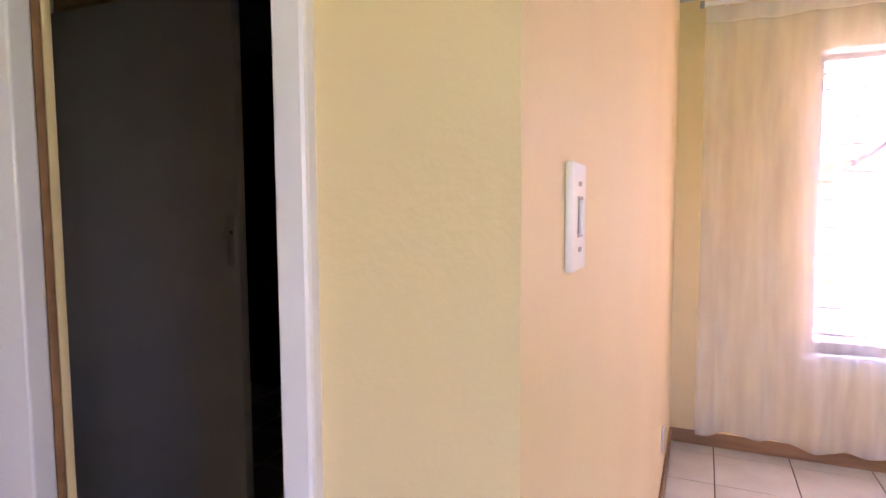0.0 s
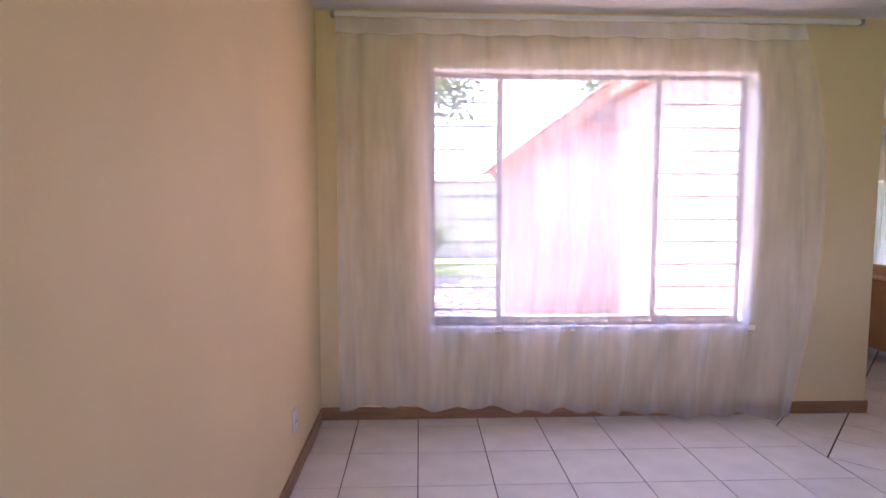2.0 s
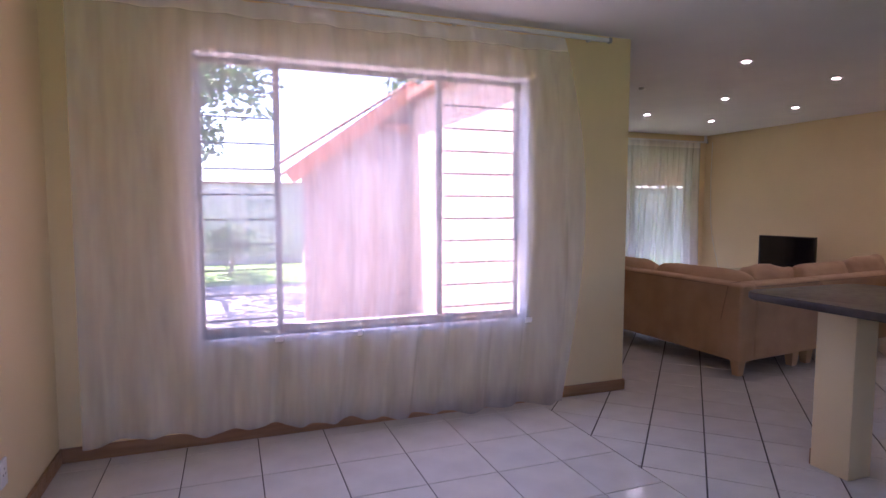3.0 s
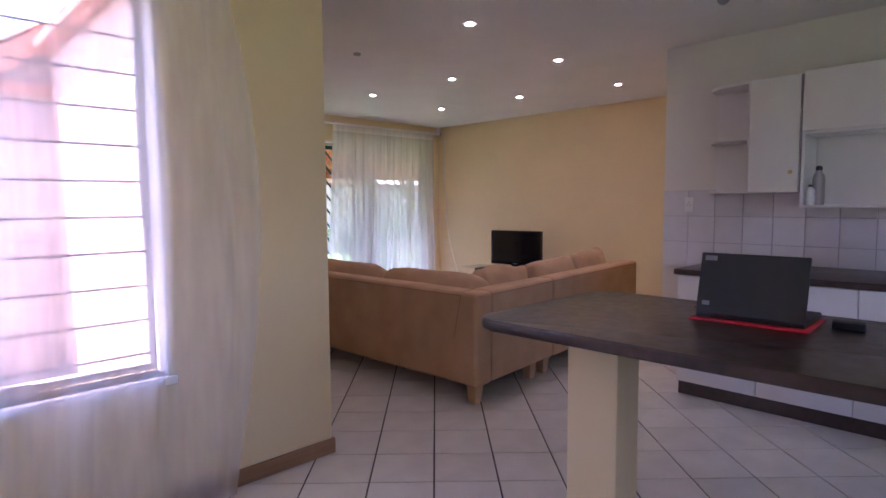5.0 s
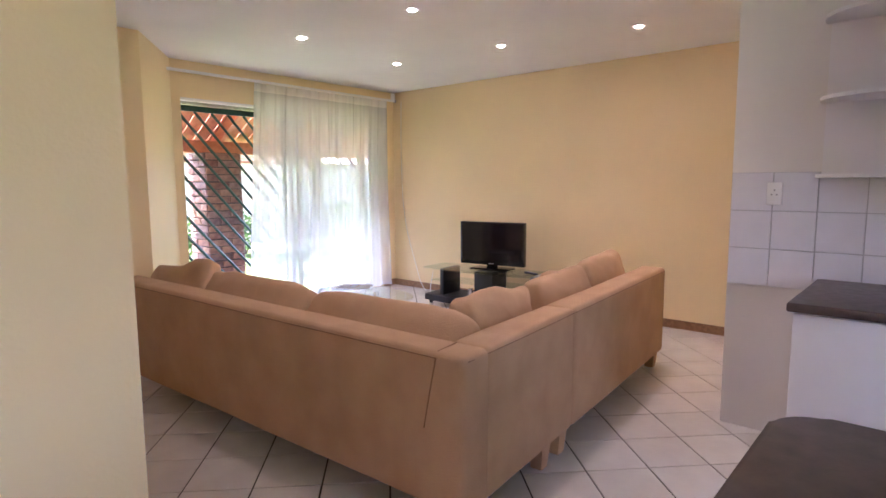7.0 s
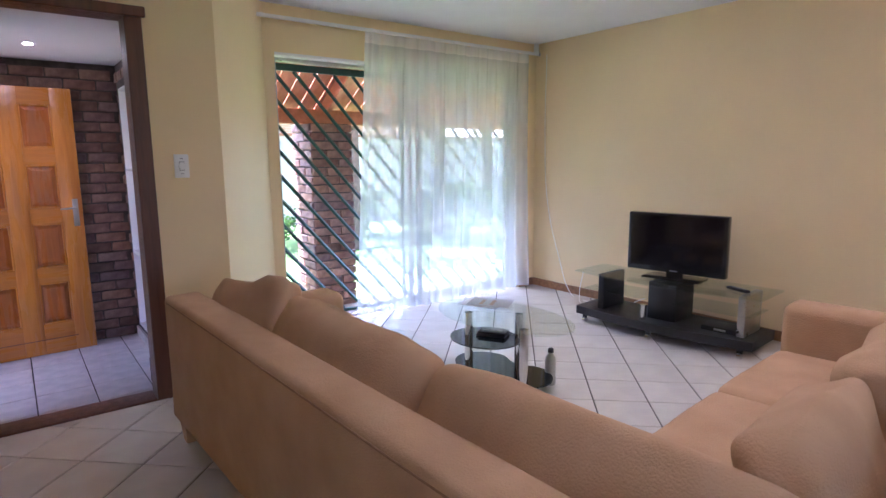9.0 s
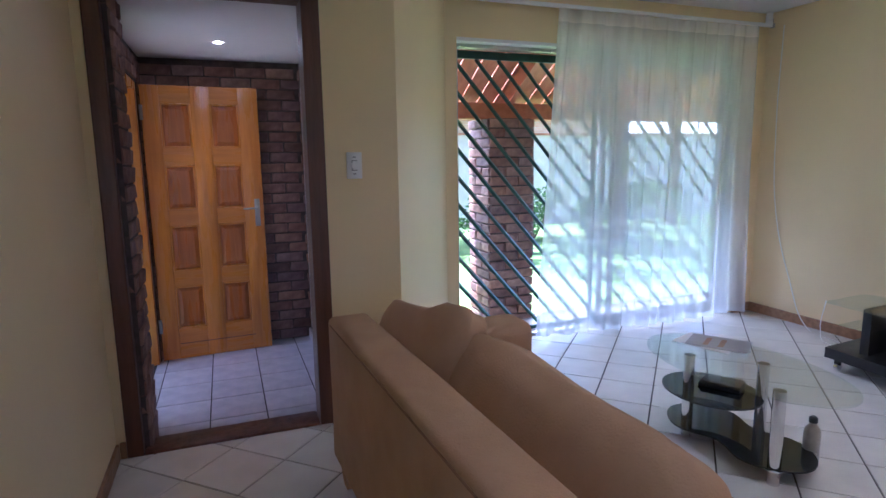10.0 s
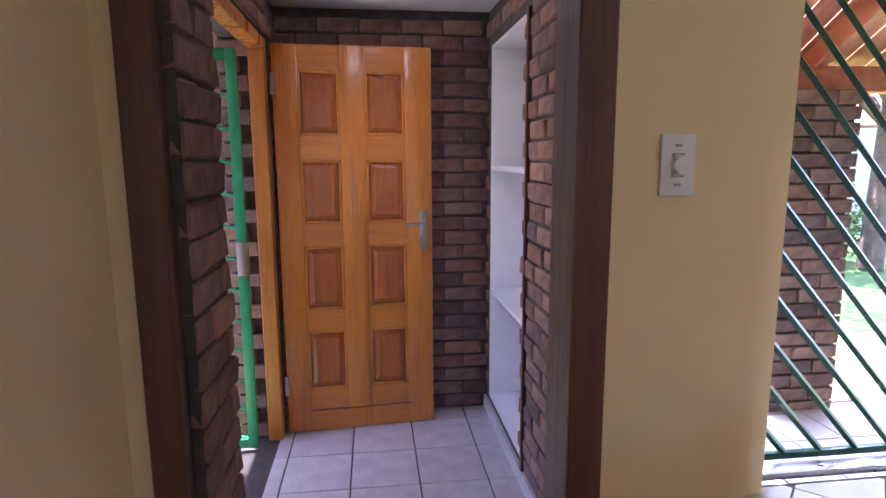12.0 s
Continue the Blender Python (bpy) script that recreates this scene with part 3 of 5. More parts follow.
def corner_sofa():
    s = thing("corner_sofa", pose(2.262, 2.245, 0, 0, 0, 2.5), "large tan suede corner sofa with loose back cushions", "sofa")
    L, W, T, H = 2.66, 2.91, 0.175, 0.735
    K = pose(0, 0, 0, 0, 0, 2.7)      # the short wing opens a little wider than square
    soft_box("backrest", (0, 0, 0.115, T, W, H), s, 0.028)
    soft_box("backrest", (T + 0.002, 0, 0.115, 1.0, T, H), s, 0.028, m=K)
    soft_box("backrest", (1.006, 0, 0.115, L, T, H), s, 0.028, m=K)
    soft_box("seat_frame", (T + 0.002, T + 0.03, 0.12, 0.84, W - 0.2, 0.27), s, 0.02)
    soft_box("seat_frame", (0.86, T + 0.005, 0.12, L - 0.2, 0.88, 0.27), s, 0.02, m=K)
    soft_box("armrest", (T + 0.004, W - 0.22, 0.115, 0.88, W, 0.655), s, 0.055)
    soft_box("armrest", (L - 0.21, T + 0.004, 0.115, L, 0.93, 0.645), s, 0.05, m=K)
    for y0, y1 in ((0.98, 1.80), (1.81, 2.68)):
        soft_box("seat_cushion", (T + 0.01, y0, 0.272, 0.89, y1, 0.425), s, 0.045, wob=0.010)
    soft_box("seat_cushion", (T + 0.03, T + 0.04, 0.272, 0.89, 0.97, 0.425), s, 0.045, wob=0.010)
    for x0, x1 in ((0.945, 1.69), (1.70, 2.44)):
        soft_box("seat_cushion", (x0, T + 0.01, 0.272, x1, 0.93, 0.425), s, 0.045, wob=0.010, m=K)
    # slanted corner seam, piping along the outer top edges and the joint of the short wing
    seam(s, [(-0.001, 0.125, 0.715), (-0.0015, 0.15, 0.60), (-0.001, 0.185, 0.43)])
    seam(s, [(0.0, 0.13, 0.712), (-0.001, 1.0, 0.710), (-0.001, 1.9, 0.712), (0.0, W - 0.05, 0.708)])
    seam(s, [K @ Vector(p) for p in ((0.03, 0.0, 0.712), (0.5, -0.001, 0.710), (0.99, 0.0, 0.711))])
    seam(s, [K @ Vector(p) for p in ((1.02, 0.0, 0.711), (1.8, -0.001, 0.712), (L - 0.03, 0.0, 0.710))])
    seam(s, [(0.02, 0.13, H - 0.002), (T - 0.03, 0.14, H + 0.001)])
    for q in ((0.055, 0.055), (0.06, W - 0.07), (0.84, W - 0.07), (0.80, 1.0)):
        sofa_leg(s, q)
    for q in ((0.74, 0.06), (0.93, 0.06), (L - 0.07, 0.07), (L - 0.07, 0.86), (1.7, 0.82)):
        sofa_leg(s, (K @ Vector((*q, 0)))[:2])
    def lean(x, y, z, yaw, tilt, roll=0):
        return pose(x, y, z, 0, 0, yaw) @ pose(0, 0, 0, tilt, 0, 0) @ pose(0, 0, 0, 0, 0, roll)
    # cushions against the long back, then the short one
    cushion("back_cushion", (1.06, 0.42, 0.23), lean(0.325, 0.75, 0.595, -90, 58), s, 1, wrinkle=0.018)
    cushion("back_cushion", (1.05, 0.42, 0.23), lean(0.32, 1.82, 0.605, -91, 58), s, 2, wrinkle=0.020)
    cushion("back_cushion", (0.62, 0.44, 0.16), lean(0.25, 2.54, 0.62, -86, 62, 10), s, 3, wrinkle=0.028)
    cushion("back_cushion", (0.64, 0.42, 0.22), K @ lean(0.81, 0.31, 0.62, 5, 68, -5), s, 4, wrinkle=0.024)
    cushion("back_cushion", (0.74, 0.42, 0.21), K @ lean(1.53, 0.30, 0.615, 2, 68), s, 5, wrinkle=0.020)
    cushion("back_cushion", (0.58, 0.42, 0.20), K @ lean(2.22, 0.29, 0.655, -3, 68, 4), s, 6, wrinkle=0.022)


def sofa_leg(parent, q):
    bm = bmesh.new()
    r = bmesh.ops.create_cone(bm, cap_ends=True, segments=4, radius1=0.040, radius2=0.056, depth=0.117)
    bmesh.ops.transform(bm, matrix=pose(q[0], q[1], 0.0585, 0, 0, 45), verts=r["verts"])
    part("leg", bm, M_SOFA, parent, "tan covered block leg")


corner_sofa()


# ---------------------------------------------------------------- television and stand
def tv_stand():
    s = thing("tv_stand", pose(5.60, 4.60, 0, 0, 0, 5.0), "black television stand with glass shelves on chrome castors", "tv stand")
    def oval(x0, x1, y0, y1, bulge):
        pts = []
        for i in range(17):
            t = i / 16
            pts.append((x0 - bulge * math.sin(math.pi * t), y1 + (y0 - y1) * t))
        return pts + [(x1, y0), (x1, y1)]
    bm = bmesh.new()
    slab(bm, oval(-0.20, 0.22, -0.70, 0.70, 0.07), 0.07, 0.135)
    part("base", bm, M_BLACKMATT, s)
    bm = bmesh.new()
    slab(bm, oval(-0.20, 0.22, -0.74, 0.72, 0.09), 0.425, 0.435)
    g = part("glass_top", bm, M_TABLEGLASS, s, "clear glass top")
    for y0, y1 in ((0.10, 0.66), (-0.66, -0.10)):
        bpart("glass_shelf", (-0.15, y0, 0.28, 0.18, y1, 0.287), M_TABLEGLASS, s, "clear glass shelf")
    bpart("upright", (-0.16, 0.47, 0.135, 0.16, 0.52, 0.425), M_BLACKMATT, s, bev=0.004)
    bpart("upright", (-0.12, -0.12, 0.135, 0.18, 0.10, 0.425), M_BLACKMATT, s, bev=0.004)
    bpart("upright", (-0.14, -0.62, 0.135, 0.16, -0.57, 0.425), M_STEEL, s, "ribbed steel upright", bev=0.004)
    bm = bmesh.new()
    cyl(bm, (-0.19, 0.10, 0.135), (-0.19, 0.10, 0.25), 0.022, n=20)
    part("tube", bm, M_CHROME, s, "short chrome tube", smooth=True)
    for x, y in ((-0.19, 0.62), (-0.25, 0.02), (0.16, 0.62), (0.16, -0.62), (-0.19, -0.62)):
        bm = bmesh.new()
        cyl(bm, (x, y - 0.012, 0.026), (x, y + 0.012, 0.026), 0.026, n=18)
        c = part("castor", bm, M_CHROME, s, "chrome castor", smooth=True)
        bpart("castor_fork", (x - 0.008, y - 0.018, 0.04, x + 0.008, y + 0.018, 0.07), M_BLACKMATT, c)
    return s


tv_stand()
tv = thing("television", pose(5.66, 4.59, 0.435, 0, 0, 9.0), "black flat-screen television switched off on its glass stand", "television")
bpart("base", (-0.11, -0.22, 0, 0.11, 0.22, 0.014), M_BLACK, tv, bev=0.006)
bpart("neck", (-0.02, -0.06, 0.014, 0.02, 0.06, 0.07), M_BLACK, tv, bev=0.005)
bpart("cabinet", (-0.03, -0.378, 0.045, 0.035, 0.378, 0.505), M_BLACK, tv, bev=0.008)
bpart("screen", (-0.034, -0.352, 0.085, -0.030, 0.352, 0.485), M_SCREEN, tv, "glossy dark screen")
bpart("badge", (-0.035, -0.03, 0.058, -0.0305, 0.03, 0.066), M_GREYPL, tv)
bpart("back_case", (0.035, -0.28, 0.08, 0.075, 0.28, 0.42), M_BLACKMATT, tv, bev=0.015)

rc = thing("remote_control", pose(5.62, 4.08, 0.436, 0, 0, 70), "black remote control on the glass top", "remote control")
bpart("body", (-0.09, -0.022, 0, 0.09, 0.022, 0.018), M_BLACKMATT, rc, bev=0.006)
for i in range(4):
    bpart("button", (-0.06 + 0.03 * i, -0.012, 0.018, -0.045 + 0.03 * i, 0.012, 0.021), M_GREYPL, rc)
dec = thing("decoder", pose(5.60, 4.16, 0.136, 0, 0, 8), "small black decoder box on the stand", "decoder")
bpart("case", (-0.09, -0.12, 0, 0.09, 0.12, 0.035), M_BLACKMATT, dec, bev=0.004)
bpart("display", (-0.092, -0.05, 0.012, -0.0895, 0.03, 0.026), M_STEEL, dec)


def cable(name, pts, r, material, label):
    cu = bpy.data.curves.new(name, 'CURVE')
    cu.dimensions, cu.bevel_depth, cu.bevel_resolution = '3D', r, 2
    sp = cu.splines.new('BEZIER')
    sp.bezier_points.add(len(pts) - 1)
    for b, p in zip(sp.bezier_points, pts):
        b.co = p
        b.handle_left_type = b.handle_right_type = 'AUTO'
    cu.materials.append(material)
    return tagged(new(name, cu), label, "cable")


cable("aerial_cable", [(6.07, 6.35, 2.40), (6.075, 6.36, 1.6), (6.07, 6.30, 0.9), (6.06, 6.12, 0.35), (6.0, 5.9, 0.02), (5.9, 5.6, 0.008), (5.8, 5.35, 0.02)], 0.004, M_PLASTIC, "thin white cable running down the room corner")
cable("power_cable", [(5.75, 4.9, 0.2), (5.85, 5.25, 0.04), (5.78, 5.55, 0.008), (5.95, 5.75, 0.06), (6.06, 5.8, 0.25)], 0.0035, M_PLASTIC, "loose white cable on the floor behind the stand")

sens = thing("motion_detector", pose(6.02, GY - 0.06, 2.46, 0, 0, 45), "small white motion detector high in the corner", "detector")
bpart("case", (-0.035, -0.025, -0.05, 0.035, 0.025, 0.05), M_PLASTIC, sens, bev=0.01)
bpart("lens", (-0.025, -0.03, -0.035, 0.025, -0.0255, 0.0), M_GREYPL, sens, bev=0.002)


# ---------------------------------------------------------------- coffee table
def coffee_table():
    t = thing("coffee_table", pose(3.94, 4.70, 0, 0, 0, 4), "oval clear glass coffee table with black glass shelves and chrome legs", "coffee table")
    def ell(a, b, pinch=0.0, n=44, cy=0.0):
        out = []
        for i in range(n):
            th = 2 * math.pi * i / n
            y = b * math.sin(th)
            w = a * (1 - pinch * math.exp(-(y / (b * 0.35)) ** 2))
            out.append((w * math.cos(th), y + cy))
        return out
    bm = bmesh.new()
    slab(bm, ell(0.29, 0.50), 0.412, 0.422)
    part("tabletop", bm, M_TABLEGLASS, t, "clear glass oval top")
    bm = bmesh.new()
    slab(bm, ell(0.205, 0.24, 0, cy=0.15), 0.235, 0.243)
    part("shelf", bm, M_BLACKGLASS, t, "round black glass shelf")
    bm = bmesh.new()
    slab(bm, ell(0.22, 0.36, 0.45), 0.07, 0.079)
    part("shelf", bm, M_BLACKGLASS, t, "waisted black glass shelf")
    for x, y in ((-0.11, -0.27), (-0.085, 0.21), (0.12, -0.03)):
        bm = bmesh.new()
        top = 0.412
        cyl(bm, (x, y, 0.0), (x, y, top), 0.026, n=24)
        lg = part("leg", bm, M_CHROME, t, "polished chrome tube leg", smooth=True)
        bm = bmesh.new()
        lathe(bm, [(0.034, 0.0), (0.034, 0.006), (0.027, 0.012)], 24, (x, y, 0.06))
        part("collar", bm, M_CHROME, lg, smooth=True)


coffee_table()
for k, (x, y, a, c) in enumerate(((4.03, 4.98, 20, M_PLASTIC), (4.06, 4.94, 34, M_GREYPL))):
    b = thing("magazine", pose(x, y, 0.423 + 0.005 * k, 0, 0, a), "thin printed magazine lying on the glass table", "magazine", "magazines")
    bpart("pages", (-0.10, -0.14, 0, 0.10, 0.14, 0.004), M_PLASTIC, b)
    bpart("cover", (-0.102, -0.142, 0.004, 0.102, 0.142, 0.0048), c, b, "pale printed cover")
    for i in range(3):
        bpart("print", (-0.07, -0.10 + 0.07 * i, 0.0049, 0.06, -0.075 + 0.07 * i, 0.0052), M_SKIRT if i else M_GREYPL, b)
bk = thing("book_stack", pose(4.0, 4.86, 0.244, 0, 0, 30), "two thin dark books lying on the black glass shelf", "books")
for i in range(2):
    bpart("book", (-0.06 + 0.008 * i, -0.10, 0.016 * i, 0.06, 0.09 - 0.01 * i, 0.016 * i + 0.014), M_BLACKMATT, bk, bev=0.002)


def bottle(name, x, y, z, h, r, material, label):
    b = thing(name, pose(x, y, z), label, "bottle")
    bm = bmesh.new()
    lathe(bm, [(r * 0.9, 0), (r, 0.01), (r, h * 0.66), (r * 0.85, h * 0.76), (r * 0.45, h * 0.84), (r * 0.45, h * 0.88)], 24)
    part("body", bm, material, b, smooth=True)
    bm = bmesh.new()
    lathe(bm, [(r * 0.52, h * 0.88), (r * 0.52, h * 0.97), (r * 0.3, h)], 18)
    part("cap", bm, M_BLACKMATT, b, smooth=True)
    return b


bottle("water_bottle", 4.13, 4.47, 0.0, 0.23, 0.034, M_STEEL, "brushed steel water bottle standing on the floor")


# ---------------------------------------------------------------- breakfast counter
CT = 0.896
def counter_top():
    c = thing("breakfast_counter", pose(0, 0, 0), "dark laminate breakfast counter with rounded corner on a cream pillar", "counter")
    pts = []
    x0, x1, y0, y1, r = 1.115, 2.02, -1.6, 1.225, 0.09
    pts += [(x0 + 0.07, y0), (x1, y0)]
    for cx, cy, a0 in ((x1 - r, y1 - r, 0), (x0 + r, y1 - r, 90)):
        for i in range(9):
            a = radians(a0 + 90 * i / 8)
            pts.append((cx + r * math.cos(a), cy + r * math.sin(a)))
    bm = bmesh.new()
    slab(bm, pts, CT - 0.04, CT)
    es = [e for e in bm.edges if abs(e.verts[0].co.z - e.verts[1].co.z) < 1e-6]
    bmesh.ops.bevel(bm, geom=es, offset=0.010, segments=3, profile=0.5, affect='EDGES')
    part("worktop", bm, M_COUNTER, c, smooth=True)
    bpart("pillar", (1.352, 0.765, 0, 1.512, 0.965, CT - 0.04), M_YELLOW, c, "cream yellow plastered pillar", bev=0.006)
    bpart("pillar_skirting", (1.362, 0.965, 0, 1.502, 0.978, 0.085), M_SKIRT, c, bev=0.003)
    bpart("support_wall", (1.335, -1.5, 0, 1.475, -0.9, CT - 0.04), M_YELLOW, c)


counter_top()

lap = thing("laptop", pose(1.655, 0.455, CT, 0, 0, 1.5), "open black laptop on a red sleeve on the counter", "laptop")
bpart("base", (0.0, -0.17, 0.008, 0.24, 0.17, 0.03), M_BLACKMATT, lap, bev=0.005)
bm = bmesh.new()
box(bm, -0.006, -0.17, 0, 0.006, 0.17, 0.218, bev=0.004, m=pose(0.0, 0, 0.022, 0, 14, 0))
part("lid", bm, M_BLACKMATT, lap)
bm = bmesh.new()
box(bm, -0.0085, 0.115, 0.19, -0.0065, 0.155, 0.207, m=pose(0.0, 0, 0.022, 0, 14, 0))
part("badge", bm, M_GREYPL, lap)
bm = bmesh.new()
box(bm, -0.0085, 0.125, 0.03, -0.0065, 0.15, 0.045, m=pose(0.0, 0, 0.022, 0, 14, 0))
part("sticker", bm, M_GREYPL, lap)
slv = thing("laptop_sleeve", pose(1.655, 0.455, CT, 0, 0, 1.5), "flat red laptop sleeve under the laptop", "sleeve")
bpart("sleeve", (-0.03, -0.185, 0, 0.24, 0.185, 0.0075), M_RED, slv, bev=0.003)
bpart("tab", (0.20, 0.185, 0, 0.24, 0.25, 0.006), M_RED, slv, bev=0.002)
bpart("label_strip", (0.205, 0.19, 0.006, 0.235, 0.245, 0.0075), M_PLASTIC, slv)
wal = thing("dark_wallet", pose(1.55, -0.05, CT, 0, 0, 20), "flat dark leather wallet on the counter", "wallet")
bpart("cover", (-0.06, -0.10, 0, 0.06, 0.10, 0.016), M_BLACKMATT, wal, bev=0.005)
chg = thing("charger", pose(1.80, 0.20, CT, 0, 0, 10), "small black power brick beside the laptop", "charger")
bpart("brick", (-0.03, -0.05, 0, 0.03, 0.04, 0.025), M_BLACKMATT, chg, bev=0.005)


# ---------------------------------------------------------------- kitchen run
def base_unit(y0, y1, knob_left):
    u = thing("kitchen_cabinet", pose(0, 0, 0), "white base cabinet with small metal knob and dark plinth", "cabinet", "kitchen base cabinets")
    bpart("body", (3.40, y0, 0.10, 4.12, y1, 0.828), M_MELAMINE, u)
    bpart("plinth", (3.44, y0, 0.0, 4.12, y1, 0.10), M_COUNTER, u, "dark plinth")
    d = bpart("door", (3.382, y0 + 0.003, 0.105, 3.399, y1 - 0.003, 0.82), M_MELAMINE, u, bev=0.003)
    yk = y1 - 0.05 if knob_left else y0 + 0.05
    bm = bmesh.new()
    lathe(bm, [(0.006, 0), (0.006, 0.012), (0.013, 0.018), (0.012, 0.026), (0.004, 0.03)], 16)
    bmesh.ops.transform(bm, matrix=pose(3.382, yk, 0.62, 0, -90, 0), verts=bm.verts)
    part("knob", bm, M_STEEL, d, smooth=True)


for i, (a, b) in enumerate(((0.93, 1.43), (0.43, 0.93), (-0.07, 0.43), (-0.57, -0.07), (-1.07, -0.57))):
    base_unit(a, b, i % 2 == 1)
wt = bpart("kitchen_worktop", (3.358, -1.1, 0.828, 4.12, 1.45, 0.866), M_COUNTER, None, bev=0.008, seg=3)
tagged(wt, "dark laminate worktop along the kitchen wall", "worktop")


def knob(parent, x, y, z):
    bm = bmesh.new()
    lathe(bm, [(0.006, 0), (0.006, 0.012), (0.013, 0.018), (0.012, 0.026), (0.004, 0.03)], 16)
    bmesh.ops.transform(bm, matrix=pose(x, y, z, 0, -90, 0), verts=bm.verts)
    part("knob", bm, M_BRASS, parent, "small brass knob", smooth=True)


FX = 3.80
u = thing("wall_cabinet", pose(0, 0, 0), "white wall cabinet with one door and brass knob", "cabinet", "wall cabinets")
bpart("body", (FX + 0.018, 0.845, 1.37, 4.12, 1.15, 2.12), M_MELAMINE, u)
d = bpart("door", (FX, 0.848, 1.373, FX + 0.017, 1.147, 2.117), M_MELAMINE, u, bev=0.003)
knob(d, FX, 0.89, 1.50)
u = thing("corner_shelf", pose(0, 0, 0), "white open end shelves with rounded fronts", "shelf")
bpart("side", (FX + 0.01, 1.151, 1.37, 4.12, 1.163, 2.12), M_MELAMINE, u)
bpart("back", (4.10, 1.163, 1.37, 4.12, 1.46, 2.12), M_MELAMINE, u)
for z in (1.37, 1.73, 2.103):
    bm = bmesh.new()
    pts = [(4.10, 1.163), (4.10, 1.48)]
    for i in range(9):
        a = radians(90 * i / 8)
        pts.append((4.06 - 0.24 * math.sin(a), 1.22 + 0.26 * math.cos(a)))
    pts.append((FX + 0.02, 1.163))
    slab(bm, pts, z, z + 0.017)
    bmesh.ops.recalc_face_normals(bm, faces=bm.faces)
    part("shelf", bm, M_MELAMINE, u)
u = thing("wall_cabinet", pose(0, 0, 0), "wide white wall cabinet with doors above an open niche", "cabinet", "wall cabinets")
y0, y1 = -0.36, 0.835
for b in ((FX, y1 - 0.017, 1.27, 4.12, y1, 2.13), (FX, y0, 1.27, 4.12, y0 + 0.017, 2.13), (FX, y0 + 0.017, 1.27, 4.12, y1 - 0.017, 1.287), (FX, y0 + 0.017, 1.735, 4.12, y1 - 0.017, 1.752), (FX, y0 + 0.017, 2.113, 4.12, y1 - 0.017, 2.13), (4.10, y0 + 0.017, 1.287, 4.12, y1 - 0.017, 1.735)):
    bpart("board", b, M_MELAMINE, u)
for a, b in ((y0 + 0.003, 0.236), (0.240, y1 - 0.003)):
    d = bpart("door", (FX - 0.017, a, 1.755, FX - 0.001, b, 2.128), M_MELAMINE, u, bev=0.003)
    knob(d, FX - 0.017, 0.29 if a > 0 else 0.19, 1.80)
bottle("flask", 3.90, 0.755, 1.287, 0.25, 0.036, M_GREYPL, "grey metal flask standing in the open niche")
bottle("small_bottle", 3.86, 0.79, 1.287, 0.13, 0.028, M_PLASTIC, "small pale plastic bottle in the open niche")

# kettle on the worktop
k = thing("kettle", pose(3.72, 0.20, 0.866, 0, 0, 120), "white plastic electric kettle on the worktop", "kettle")
bm = bmesh.new()
lathe(bm, [(0.075, 0), (0.08, 0.01), (0.082, 0.05), (0.07, 0.15), (0.055, 0.20), (0.04, 0.215), (0.012, 0.22)], 28)
part("body", bm, M_PLASTIC, k, smooth=True)
bm = bmesh.new()
for a, b in (((0.05, 0, 0.19), (0.12, 0, 0.17)), ((0.12, 0, 0.17), (0.125, 0, 0.07)), ((0.125, 0, 0.07), (0.075, 0, 0.04))):
    cyl(bm, a, b, 0.011, n=10)
part("handle", bm, M_PLASTIC, k, smooth=True)
bm = bmesh.new()
cyl(bm, (-0.055, 0, 0.15), (-0.11, 0, 0.19), 0.022, 0.010, n=12)
part("spout", bm, M_PLASTIC, k, smooth=True)


def switch_plate(name, m, label, rocker=1, w=0.075, h=0.125):
    s = thing(name, m, label, "switch" if rocker else "socket")
    bpart("plate", (-w / 2, -0.010, -h / 2, w / 2, 0, h / 2), M_PLASTIC, s, bev=0.003)
    if rocker:
        bpart("surround", (-0.014, -0.0115, -0.026, 0.014, -0.0095, 0.026), M_GREYPL, s)
        bpart("rocker", (-0.011, -0.016, -0.022, 0.011, -0.0115, 0.022), M_PLASTIC, s, bev=0.002)
        for z in (-0.042, 0.042):
            bpart("screw_cover", (-0.008, -0.0112, z - 0.003, 0.008, -0.0098, z + 0.003), M_GREYPL, s)
    else:
        for x, z in ((0, 0.018), (-0.012, -0.005), (0.012, -0.005)):
            bpart("socket_hole", (x - 0.004, -0.0112, z - 0.004, x + 0.004, -0.0098, z + 0.004), M_GREYPL, s)
    return s


switch_plate("light_switch", pose(-2.326, -0.49, 1.373, 0, 0, 90), "white light switch plate on the dining wall", w=0.084, h=0.138)
switch_plate("light_switch", pose(2.394, EY, 1.345), "white rotary dimmer switch beside the entrance opening", w=0.078, h=0.132)
bm = bmesh.new()
cyl(bm, (2.394, EY - 0.012, 1.345), (2.394, EY - 0.03, 1.345), 0.019, n=20)
dm = part("dimmer_knob", bm, M_PLASTIC, None, smooth=True)
tagged(dm, "round white dimmer knob on the switch plate", "knob")
switch_plate("wall_socket", pose(4.106, 1.66, 1.29, 0, 0, -90), "white wall socket on the kitchen tiles", 0, 0.07, 0.115)
switch_plate("wall_socket", pose(-2.326, 1.55, 0.30, 0, 0, 90), "low white wall socket on the dining wall", 0, 0.07, 0.11)

